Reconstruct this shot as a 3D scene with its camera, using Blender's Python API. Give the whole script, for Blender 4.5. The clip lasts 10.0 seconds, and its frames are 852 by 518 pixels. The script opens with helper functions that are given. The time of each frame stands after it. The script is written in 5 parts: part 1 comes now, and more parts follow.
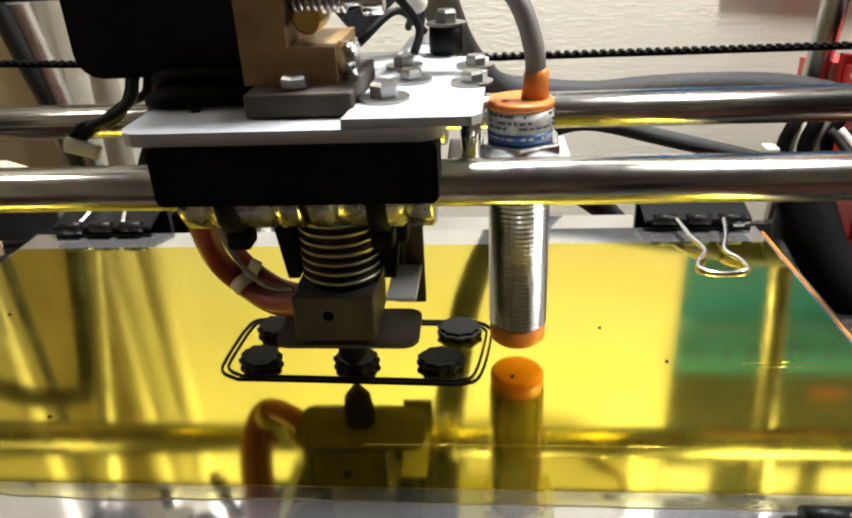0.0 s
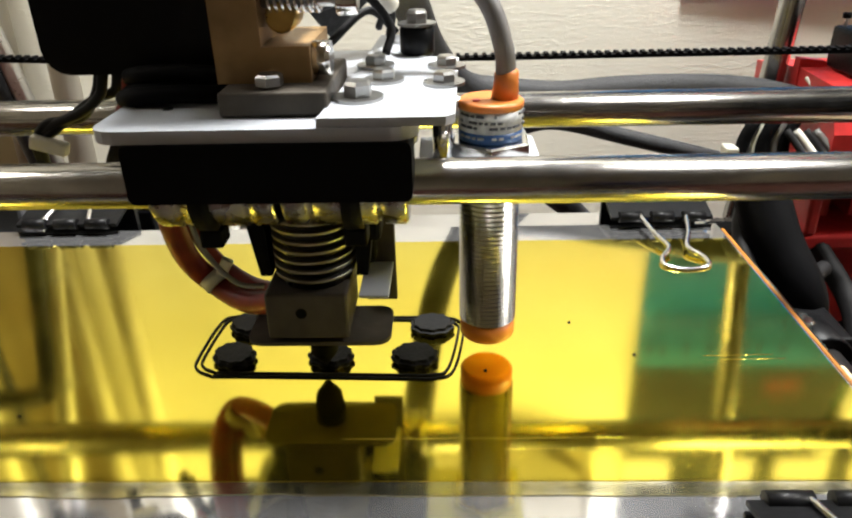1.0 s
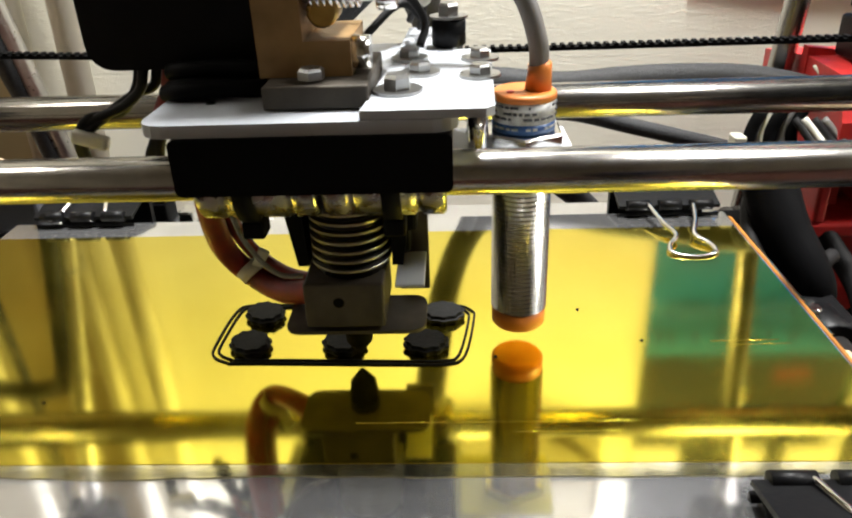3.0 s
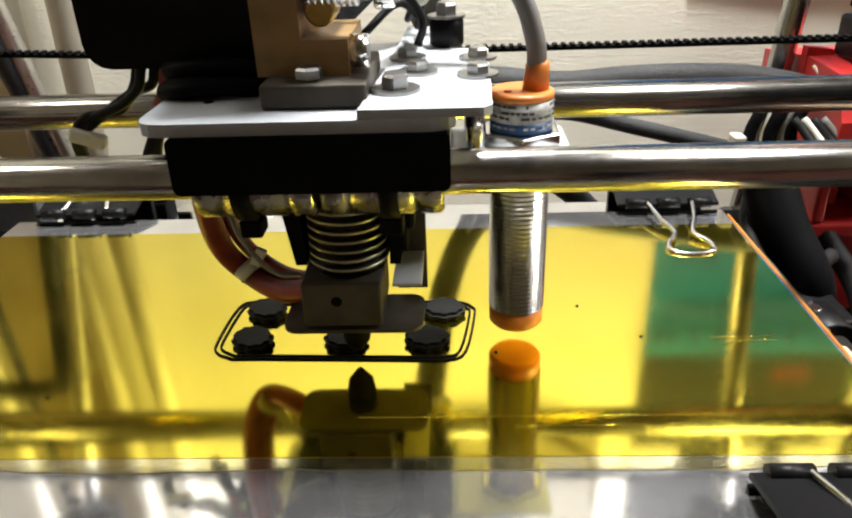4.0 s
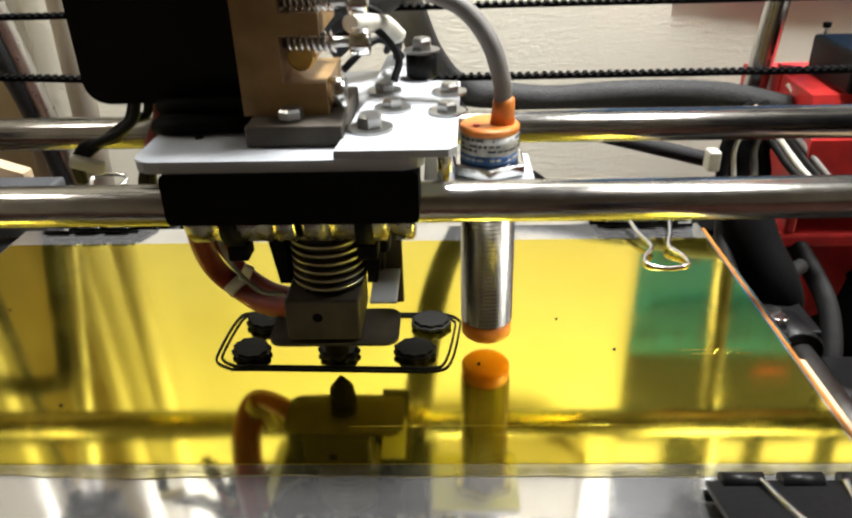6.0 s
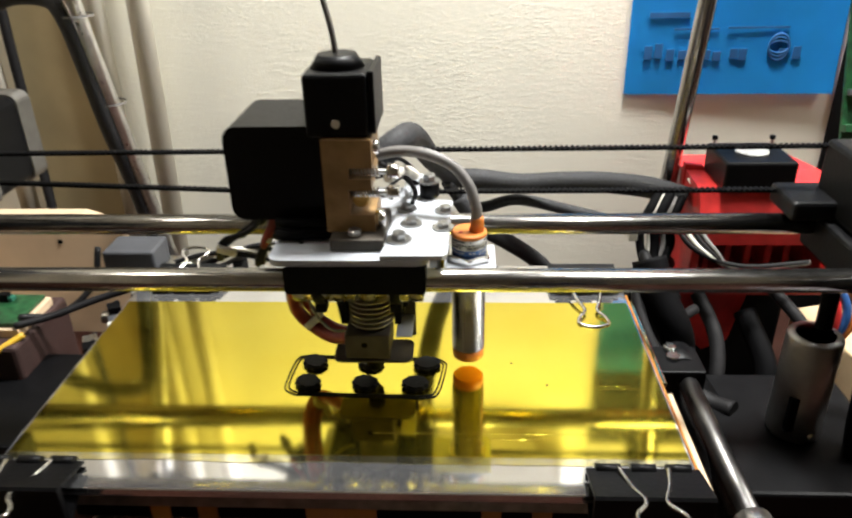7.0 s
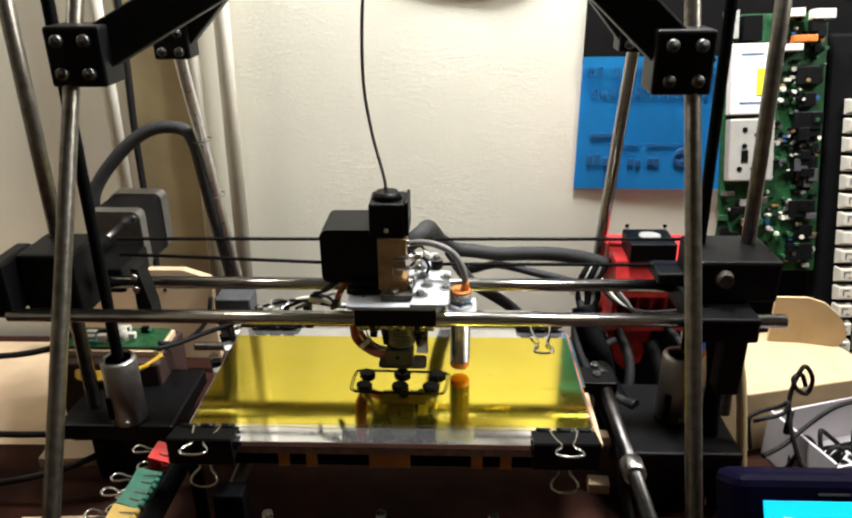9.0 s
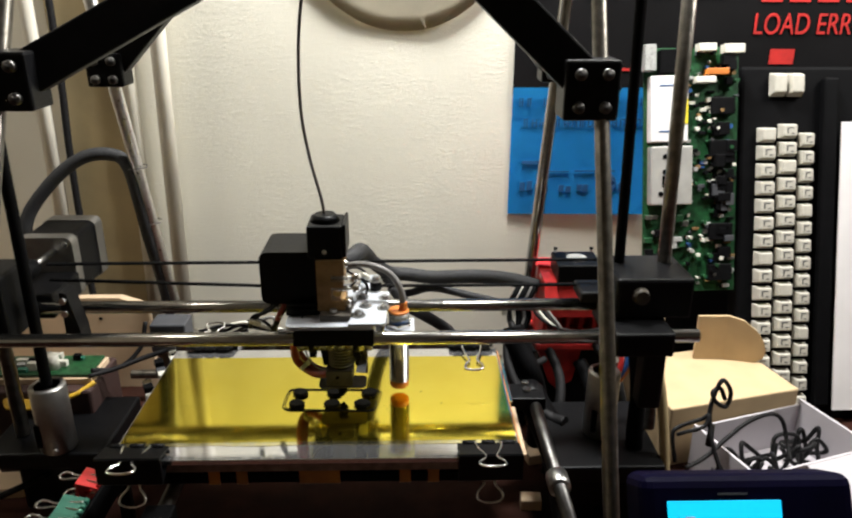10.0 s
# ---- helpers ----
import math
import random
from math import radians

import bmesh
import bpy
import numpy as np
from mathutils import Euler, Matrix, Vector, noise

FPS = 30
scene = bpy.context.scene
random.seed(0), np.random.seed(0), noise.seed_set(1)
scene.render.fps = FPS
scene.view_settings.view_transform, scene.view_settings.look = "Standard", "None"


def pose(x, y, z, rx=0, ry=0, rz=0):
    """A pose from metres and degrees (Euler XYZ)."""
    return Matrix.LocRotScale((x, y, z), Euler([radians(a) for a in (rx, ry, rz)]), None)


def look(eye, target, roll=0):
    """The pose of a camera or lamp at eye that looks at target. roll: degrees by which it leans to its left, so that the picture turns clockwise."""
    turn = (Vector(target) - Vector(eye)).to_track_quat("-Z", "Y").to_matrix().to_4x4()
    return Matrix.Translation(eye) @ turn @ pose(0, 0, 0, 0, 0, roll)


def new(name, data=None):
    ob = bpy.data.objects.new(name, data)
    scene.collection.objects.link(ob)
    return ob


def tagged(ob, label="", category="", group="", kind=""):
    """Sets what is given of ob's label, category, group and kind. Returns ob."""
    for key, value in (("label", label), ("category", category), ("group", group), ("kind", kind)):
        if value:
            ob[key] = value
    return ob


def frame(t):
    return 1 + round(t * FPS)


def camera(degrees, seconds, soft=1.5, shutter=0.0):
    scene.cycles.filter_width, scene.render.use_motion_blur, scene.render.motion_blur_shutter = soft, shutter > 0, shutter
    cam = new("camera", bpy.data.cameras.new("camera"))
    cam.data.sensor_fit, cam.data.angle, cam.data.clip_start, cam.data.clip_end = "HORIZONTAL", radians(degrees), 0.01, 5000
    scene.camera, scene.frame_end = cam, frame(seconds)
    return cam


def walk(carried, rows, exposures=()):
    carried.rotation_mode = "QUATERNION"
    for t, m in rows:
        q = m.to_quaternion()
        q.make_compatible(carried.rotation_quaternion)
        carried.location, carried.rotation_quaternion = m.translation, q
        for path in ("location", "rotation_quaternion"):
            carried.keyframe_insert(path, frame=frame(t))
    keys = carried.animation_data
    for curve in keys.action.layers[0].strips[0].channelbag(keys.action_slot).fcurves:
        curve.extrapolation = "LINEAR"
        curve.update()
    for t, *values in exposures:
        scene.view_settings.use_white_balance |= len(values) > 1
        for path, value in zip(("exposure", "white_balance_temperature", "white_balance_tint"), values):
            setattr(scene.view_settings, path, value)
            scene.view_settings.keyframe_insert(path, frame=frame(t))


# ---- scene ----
EXPO = [(0.0, -0.03), (5.2, -0.03), (6.5, -0.08), (8.0, -0.23), (9.0, -0.36), (10.0, -0.6)]
cam = camera(60.91, 10.0, soft=2.2, shutter=0.4)
PATH = [
    (0.0, pose(0.0024, 0.0136, 0.0879, 63.77, 2.52, 3.98)),
    (0.5, pose(-0.0001, 0.0118, 0.0894, 62.99, 1.56, 1.58)),
    (1.0, pose(0.0000, 0.0119, 0.0888, 63.47, 1.32, 1.22)),
    (1.5, pose(-0.0003, 0.0097, 0.0898, 63.23, 1.68, 1.50)),
    (2.0, pose(-0.0004, 0.0097, 0.0900, 62.97, 1.56, 1.24)),
    (2.5, pose(-0.0001, 0.0095, 0.0899, 62.80, 2.01, 1.71)),
    (4.0, pose(-0.0010, 0.0092, 0.0897, 62.78, 1.85, 1.55)),
    (4.5, pose(-0.0003, 0.0087, 0.0898, 62.69, 1.86, 1.72)),
    (5.0, pose(-0.0011, 0.0089, 0.0899, 62.56, 1.91, 1.88)),
    (5.2, pose(-0.0008, 0.0089, 0.0901, 62.54, 1.93, 2.04)),
    (6.3, pose(0.0037, -0.0091, 0.1151, 61.78, 1.26, 1.16)),
    (6.5, pose(0.0077, -0.0276, 0.1282, 62.29, 1.40, 1.30)),
    (6.8, pose(0.0138, -0.0593, 0.1447, 63.30, 1.32, 2.84)),
    (7.0, pose(0.0087, -0.0806, 0.1592, 63.12, 1.16, 2.40)),
    (7.2, pose(0.0073, -0.0999, 0.1715, 63.78, 1.02, 2.63)),
    (7.5, pose(0.0064, -0.1332, 0.1938, 63.12, 0.96, 2.53)),
    (8.0, pose(0.0045, -0.1820, 0.2159, 63.40, 0.63, 2.51)),
    (8.5, pose(0.0046, -0.2077, 0.2267, 64.28, 0.34, 1.82)),
    (9.0, pose(0.0047, -0.2332, 0.2392, 66.52, 0.54, 2.00)),
    (9.5, pose(0.0117, -0.2407, 0.2355, 68.37, -0.19, 0.31)),
    (10.0, pose(0.0211, -0.2464, 0.2373, 69.09, -0.20, -1.38)),
]
walk(cam, PATH, EXPO)
# how far the carriage has slid along x and the bed along y, by the second
CARRIAGE_X = [(0.0, -0.0016), (0.5, 0.0005), (1.0, -0.0022), (1.5, -0.0025), (2.0, -0.0002), (2.5, 0.0027), (4.0, 0.0017), (4.5, 0.0026), (5.0, -0.0025), (5.2, -0.0032), (6.3, 0.0014), (6.5, 0.0028), (6.8, -0.0003), (7.0, 0.0012), (7.2, 0.0001), (7.5, 0.0000), (8.0, -0.0004), (8.5, -0.0020), (9.0, -0.0009), (9.5, -0.0014), (10.0, 0.0042)]
BED_Y = [(0.0, 0.0038), (0.5, 0.0061), (1.0, 0.0041), (1.5, 0.0036), (2.0, 0.0063), (2.5, 0.0043), (4.0, 0.0060), (4.5, 0.0036), (5.0, 0.0033), (5.2, 0.0049), (6.3, 0.0055), (6.5, 0.0049), (6.8, 0.0016), (7.0, -0.0058), (7.2, -0.0069), (7.5, -0.0088), (8.0, -0.0058), (8.5, -0.0070), (9.0, -0.0100), (9.5, -0.0062), (10.0, -0.0076)]

# ---- world and light ----
world = bpy.data.worlds.new("room_air")
scene.world = world
world.use_nodes = True
world.node_tree.nodes["Background"].inputs[0].default_value = (1.0, 0.95, 0.86, 1)
world.node_tree.nodes["Background"].inputs[1].default_value = 0.045


def area_lamp(name, eye, target, size, watts, colour):
    data = bpy.data.lights.new(name, "AREA")
    data.shape, data.size, data.energy, data.color = "DISK", size, watts, colour
    ob = new(name, data)
    ob.matrix_world = look(eye, target)
    return ob


# a lamp high above the printer, close to the wall, and weaker ones off to the right and to the left
area_lamp("wall_lamp_light", (0.100, 0.275, 0.62), (0.03, 0.24, 0.0), 0.11, 14.5, (0.985, 0.985, 0.965))
area_lamp("side_lamp_light", (0.60, 0.165, 0.56), (-0.08, 0.30, 0.05), 0.26, 8.0, (0.99, 0.97, 0.93))
area_lamp("left_lamp_light", (-0.58, 0.16, 0.46), (-0.36, 0.366, 0.10), 0.12, 1.25, (1.0, 0.94, 0.84))


# ---- materials ----
def material(name, colour, rough=0.5, metal=0.0, vary=0.15, scale=60.0, bump=0.1, bump_scale=400.0, coat=0.0, spec=0.5, second=None, detail=4.0):
    """Principled surface with stains at one scale and grain at another."""
    m = bpy.data.materials.new(name)
    m.use_nodes = True
    nt = m.node_tree
    p = nt.nodes["Principled BSDF"]
    p.inputs["Metallic"].default_value = metal
    p.inputs["Coat Weight"].default_value = coat
    p.inputs["Coat Roughness"].default_value = 0.06
    p.inputs["Specular IOR Level"].default_value = spec
    co = nt.nodes.new("ShaderNodeTexCoord")
    n1 = nt.nodes.new("ShaderNodeTexNoise")
    n1.inputs["Scale"].default_value, n1.inputs["Detail"].default_value = scale, detail
    n2 = nt.nodes.new("ShaderNodeTexNoise")
    n2.inputs["Scale"].default_value, n2.inputs["Detail"].default_value = bump_scale, 5.0
    nt.links.new(co.outputs["Object"], n1.inputs["Vector"])
    nt.links.new(co.outputs["Object"], n2.inputs["Vector"])
    ramp = nt.nodes.new("ShaderNodeValToRGB")
    dark = second or tuple(c * (1 - vary) for c in colour)
    ramp.color_ramp.elements[0].position, ramp.color_ramp.elements[1].position = 0.35, 0.65
    ramp.color_ramp.elements[0].color = (*dark, 1)
    ramp.color_ramp.elements[1].color = (*colour, 1)
    nt.links.new(n1.outputs["Fac"], ramp.inputs["Fac"])
    nt.links.new(ramp.outputs["Color"], p.inputs["Base Color"])
    r = nt.nodes.new("ShaderNodeMapRange")
    r.inputs["To Min"].default_value, r.inputs["To Max"].default_value = max(rough - min(0.08, rough * 0.5), 0.02), min(rough + 0.08, 1)
    nt.links.new(n2.outputs["Fac"], r.inputs["Value"])
    nt.links.new(r.outputs["Result"], p.inputs["Roughness"])
    if bump:
        b = nt.nodes.new("ShaderNodeBump")
        b.inputs["Strength"].default_value, b.inputs["Distance"].default_value = bump, 0.0005
        nt.links.new(n2.outputs["Fac"], b.inputs["Height"])
        nt.links.new(b.outputs["Normal"], p.inputs["Normal"])
    return m


def plaster_material():
    m = material("plaster", (0.80, 0.765, 0.65), 0.85, vary=0.07, scale=9, bump=0)
    nt = m.node_tree
    p = nt.nodes["Principled BSDF"]
    co = nt.nodes.new("ShaderNodeTexCoord")
    mp = nt.nodes.new("ShaderNodeMapping")
    mp.inputs["Scale"].default_value = (0.55, 1.0, 1.9)
    mp.inputs["Rotation"].default_value = (0, radians(14), 0)
    nt.links.new(co.outputs["Object"], mp.inputs["Vector"])
    n = nt.nodes.new("ShaderNodeTexNoise")
    n.inputs["Scale"].default_value, n.inputs["Detail"].default_value, n.inputs["Distortion"].default_value = 235, 6, 1.1
    n.inputs["Roughness"].default_value = 0.62
    v = nt.nodes.new("ShaderNodeTexNoise")
    v.inputs["Scale"].default_value, v.inputs["Detail"].default_value = 17, 3
    nt.links.new(mp.outputs["Vector"], n.inputs["Vector"])
    nt.links.new(co.outputs["Object"], v.inputs["Vector"])
    # trowel ridges stand out in patches only
    patch = nt.nodes.new("ShaderNodeMapRange")
    patch.inputs["From Min"].default_value, patch.inputs["From Max"].default_value = 0.40, 0.66
    patch.inputs["To Min"].default_value = 0.25
    nt.links.new(v.outputs["Fac"], patch.inputs["Value"])
    ridge = nt.nodes.new("ShaderNodeMapRange")
    ridge.inputs["From Min"].default_value, ridge.inputs["From Max"].default_value = 0.44, 0.72
    nt.links.new(n.outputs["Fac"], ridge.inputs["Value"])
    mix = nt.nodes.new("ShaderNodeMath")
    mix.operation = "MULTIPLY"
    nt.links.new(patch.outputs["Result"], mix.inputs[0])
    nt.links.new(ridge.outputs["Result"], mix.inputs[1])
    b = nt.nodes.new("ShaderNodeBump")
    b.inputs["Strength"].default_value, b.inputs["Distance"].default_value = 0.22, 0.0008
    nt.links.new(mix.outputs[0], b.inputs["Height"])
    nt.links.new(b.outputs["Normal"], p.inputs["Normal"])
    return m


M = {
    "plaster": plaster_material(),
    "room": material("room_paint", (0.55, 0.48, 0.36), 0.9, vary=0.1, scale=4),
    "floor": material("floor_boards", (0.16, 0.09, 0.05), 0.6, vary=0.4, scale=12),
    "table": material("table_wood", (0.036, 0.011, 0.006), 0.85, vary=0.5, scale=25, bump=0.2, bump_scale=150, spec=0.15),
    # tan for the shaded wall zone, and for a lead's own colour
    "tan": material("tan_shade_and_lead", (0.44, 0.34, 0.18), 0.8, vary=0.2, scale=20),
    "pipe": material("painted_pipe", (0.70, 0.66, 0.56), 0.55, vary=0.1, scale=40),
    "steel": material("polished_steel", (0.50, 0.49, 0.47), 0.20, 1.0, vary=0.22, scale=120, bump=0.02),
    "zinc": material("zinc_plated", (0.62, 0.62, 0.60), 0.30, 1.0, vary=0.25, scale=300, bump=0.15, bump_scale=900),
    "thread": material("threaded_steel", (0.27, 0.25, 0.215), 0.36, 1.0, vary=0.35, scale=200, bump=0.2),
    "barrel": material("brushed_nickel", (0.66, 0.65, 0.62), 0.22, 1.0, vary=0.06, scale=300, bump=0.0),
    "chrome": material("bright_nickel", (0.75, 0.74, 0.72), 0.16, 1.0, vary=0.1, scale=200, bump=0.03),
    "black": material("black_plastic", (0.004, 0.004, 0.0045), 0.42, vary=0.3, scale=150, bump=0.12, bump_scale=700, spec=0.14),
    "blackm": material("matt_black", (0.0022, 0.0022, 0.0026), 0.65, vary=0.3, scale=100, bump=0.2, spec=0.07),
    "rubber": material("black_cable_jacket", (0.009, 0.0085, 0.009), 0.6, vary=0.3, scale=300, bump=0.2, spec=0.2),
    "sleeve": material("braided_sleeve", (0.017, 0.017, 0.019), 0.7, vary=0.6, scale=900, bump=0.6, bump_scale=1500),
    "white": material("white_sheet_metal", (0.41, 0.43, 0.46), 0.38, 0.0, vary=0.10, scale=90, bump=0.06, spec=0.6),
    "alu": material("aluminium_plate", (0.84, 0.84, 0.85), 0.05, 0.94, vary=0.10, scale=60, bump=0.006, spec=0.3),
    "grey": material("grey_metal_block", (0.056, 0.045, 0.032), 0.6, 0.2, vary=0.35, scale=180, bump=0.2),
    "fin": material("black_anodised_fin", (0.03, 0.03, 0.03), 0.3, 0.8, vary=0.3, scale=200, bump=0.05),
    "finedge": material("bare_fin_edge", (0.42, 0.40, 0.34), 0.38, 1.0, vary=0.2, scale=300, bump=0.05),
    "gold": material("brown_gold_block", (0.36, 0.22, 0.09), 0.4, 0.35, vary=0.3, scale=150, bump=0.1),
    "brass": material("brass", (0.60, 0.40, 0.12), 0.3, 1.0, vary=0.2, scale=300),
    "orange": material("orange_cap", (0.56, 0.17, 0.025), 0.45, vary=0.18, scale=200, bump=0.06),
    "cable": material("grey_cable", (0.17, 0.16, 0.15), 0.5, vary=0.15, scale=200),
    "blue": material("blue_label", (0.02, 0.08, 0.24), 0.4, vary=0.2, scale=300),
    "label": material("pale_label", (0.40, 0.40, 0.38), 0.4, vary=0.4, scale=700),
    "redw": material("red_sleeve", (0.25, 0.014, 0.010), 0.45, vary=0.4, scale=200, bump=0.2),
    "red": material("red_plastic", (0.62, 0.035, 0.032), 0.38, vary=0.3, scale=120, bump=0.1),
    "green": material("green_clip", (0.03, 0.17, 0.11), 0.4, vary=0.3, scale=100),
    "yellow": material("yellow_clip", (0.55, 0.36, 0.08), 0.45, vary=0.2, scale=100),
    "ywire": material("yellow_wire", (0.60, 0.36, 0.02), 0.5, vary=0.2, scale=200),
    "pcb": material("green_circuit_board", (0.014, 0.085, 0.028), 0.4, vary=0.6, scale=260, bump=0.3, bump_scale=900),
    "tie": material("white_nylon_tie", (0.62, 0.60, 0.52), 0.5, vary=0.12, scale=200),
    "paper": material("blue_paper", (0.008, 0.33, 0.80), 0.7, vary=0.12, scale=30, bump=0.05),
    "ink": material("dark_ink", (0.006, 0.09, 0.26), 0.7, vary=0.2, scale=90),
    "poster": material("black_poster", (0.006, 0.0055, 0.006), 0.6, spec=0.15, vary=0.3, scale=20),
    "rink": material("red_ink", (0.60, 0.025, 0.02), 0.6, vary=0.2, scale=120),
    "card": material("cardboard", (0.50, 0.37, 0.21), 0.85, vary=0.12, scale=40, bump=0.1),
    "whitebox": material("white_card", (0.72, 0.69, 0.68), 0.7, vary=0.08, scale=30),
    "key": material("cream_keycap", (0.46, 0.435, 0.37), 0.5, vary=0.12, scale=120),
    "skirt": material("black_print_plastic", (0.005, 0.005, 0.005), 0.55, vary=0.3, scale=300, bump=0.4, bump_scale=1500, spec=0.16),
    "filament": material("grey_filament", (0.10, 0.09, 0.08), 0.4, vary=0.2, scale=200),
    "tape": material("orange_tape", (0.42, 0.16, 0.02), 0.35, vary=0.3, scale=80),
    "pinkwood": material("pale_wood", (0.62, 0.46, 0.30), 0.7, vary=0.14, scale=30, bump=0.1),
}


def film_material():
    """Yellow polyimide film on polished metal: a tinted mirror with wrinkles and dust."""
    m = material("yellow_film", (0.91, 0.76, 0.085), 0.060, 0.992, vary=0.09, scale=35, bump=0.008, bump_scale=60, coat=0.3, second=(0.87, 0.71, 0.065))
    return m


M["film"] = film_material()
M["filmedge"] = material("thin_film_edge", (0.90, 0.82, 0.40), 0.08, 0.985, vary=0.25, scale=220, bump=0.02, second=(0.86, 0.82, 0.58))


def glow_material(name, colour, strength):
    m = bpy.data.materials.new(name)
    m.use_nodes = True
    p = m.node_tree.nodes["Principled BSDF"]
    p.inputs["Base Color"].default_value = (0.01, 0.02, 0.04, 1)
    p.inputs["Emission Color"].default_value = (*colour, 1)
    p.inputs["Emission Strength"].default_value = strength
    return m


M["brown"] = material("dark_brown_card", (0.045, 0.018, 0.014), 0.7, vary=0.4, scale=40)
M["slate"] = material("slate_plastic", (0.05, 0.052, 0.058), 0.5, vary=0.2, scale=80)
# plaster as it looks in the scalloped shadow, put into the colour
M["wallshade"] = material("wall_shadow_tan", (0.50, 0.45, 0.34), 0.85, vary=0.15, scale=25)
M["boltzinc"] = material("bright_zinc", (0.40, 0.40, 0.39), 0.30, 1.0, vary=0.12, scale=400, bump=0.05)
M["satin"] = material("satin_aluminium", (0.37, 0.36, 0.345), 0.42, 1.0, vary=0.12, scale=150, bump=0.05)
M["dullsteel"] = material("oily_steel", (0.16, 0.155, 0.15), 0.38, 1.0, vary=0.3, scale=120, bump=0.08)
# black case plastic, tinted blue for the glow of the display
M["glowblack"] = material("black_plastic_blue_glow", (0.0008, 0.0004, 0.009), 0.6, spec=0.04, vary=0.3, scale=60, bump=0.1)
M["screen"] = glow_material("lit_lcd", (0.0, 0.66, 1.0), 1.7)
M["rodchrome"] = material("polished_bright_rod", (0.92, 0.91, 0.89), 0.30, 1.0, vary=0.12, scale=200, bump=0.03)
M["bearing"] = material("oiled_bearing_steel", (0.33, 0.32, 0.29), 0.27, 1.0, vary=0.2, scale=200, bump=0.05)
M["lemon"] = material("lemon_sticker", (0.80, 0.66, 0.03), 0.5, vary=0.1, scale=60)
M["tin"] = material("tinned_can", (0.42, 0.41, 0.38), 0.5, 0.3, vary=0.15, scale=80)
M["boxcard"] = material("pale_grey_card", (0.47, 0.44, 0.46), 0.7, vary=0.10, scale=30)
M["led"] = glow_material("red_led", (1.0, 0.02, 0.03), 4.0)


# ---- mesh helpers ----
def box(bm, x0, x1, y0, y1, z0, z1, bevel=0.0, seg=2, m=None):
    mat = Matrix.Translation(((x0 + x1) / 2, (y0 + y1) / 2, (z0 + z1) / 2)) @ Matrix.Diagonal((x1 - x0, y1 - y0, z1 - z0, 1))
    r = bmesh.ops.create_cube(bm, size=1.0, matrix=(m @ mat) if m else mat)
    if bevel:
        vs = set(r["verts"])
        es = [e for e in bm.edges if e.verts[0] in vs and e.verts[1] in vs]
        bmesh.ops.bevel(bm, geom=es, offset=bevel, segments=seg, affect="EDGES", profile=0.5)
    return bm


def ring_sweep(bm, pts, radii, seg=12, caps=True):
    """Sweeps a circle along points with a radius at each."""
    pts = [Vector(p) for p in pts]
    up = Vector((0.13, 0.21, 0.97))
    rings = []
    for i, p in enumerate(pts):
        t = (pts[min(i + 1, len(pts) - 1)] - pts[max(i - 1, 0)]).normalized()
        a = t.cross(up)
        if a.length < 0.2:
            a = t.cross(Vector((1, 0.1, 0)))
        a.normalize()
        b = t.cross(a)
        up = b if abs(t.dot(b)) < 0.5 else up
        up = a.cross(t)
        rings.append([bm.verts.new(p + radii[i] * (math.cos(k * math.tau / seg) * a + math.sin(k * math.tau / seg) * b)) for k in range(seg)])
    for r0, r1 in zip(rings, rings[1:]):
        for k in range(seg):
            f = bm.faces.new((r0[k], r0[(k + 1) % seg], r1[(k + 1) % seg], r1[k]))
            f.smooth = True
    if caps:
        bm.faces.new(rings[0][::-1])
        bm.faces.new(rings[-1])
    return bm


def cyl(bm, p0, p1, r, r2=None, seg=20, chamfer=0.0):
    p0, p1 = Vector(p0), Vector(p1)
    r2 = r if r2 is None else r2
    d = (p1 - p0).normalized()
    if chamfer:
        return ring_sweep(bm, [p0, p0 + d * chamfer, p1 - d * chamfer, p1], [r - chamfer, r, r2, r2 - chamfer], seg)
    return ring_sweep(bm, [p0, p1], [r, r2], seg)


def curve_points(pts, n=8):
    """Catmull-Rom through the points."""
    P = [Vector(p) for p in pts]
    P = [2 * P[0] - P[1]] + P + [2 * P[-1] - P[-2]]
    out = []
    for i in range(1, len(P) - 2):
        for k in range(n):
            t = k / n
            a, b, c, d = P[i - 1], P[i], P[i + 1], P[i + 2]
            out.append(0.5 * (2 * b + (c - a) * t + (2 * a - 5 * b + 4 * c - d) * t * t + (3 * b - a - 3 * c + d) * t ** 3))
    return out + [P[-2]]


def tube(bm, pts, r, n=8, seg=10):
    c = curve_points(pts, n)
    return ring_sweep(bm, c, [r] * len(c), seg)


def thread(bm, p0, p1, r, pitch, seg=16, depth=0.12, crisp=False):
    """A threaded bar, cut as close rings."""
    p0, p1 = Vector(p0), Vector(p1)
    n = max(2, int((p1 - p0).length / pitch))
    pts, rr = [], []
    for i in range(2 * n + 1):
        pts.append(p0.lerp(p1, i / (2 * n)))
        rr.append(r if i % 2 else r * (1 - depth))
    ring_sweep(bm, pts, rr, seg)
    if crisp:
        for f in bm.faces:
            f.smooth = False
    return bm


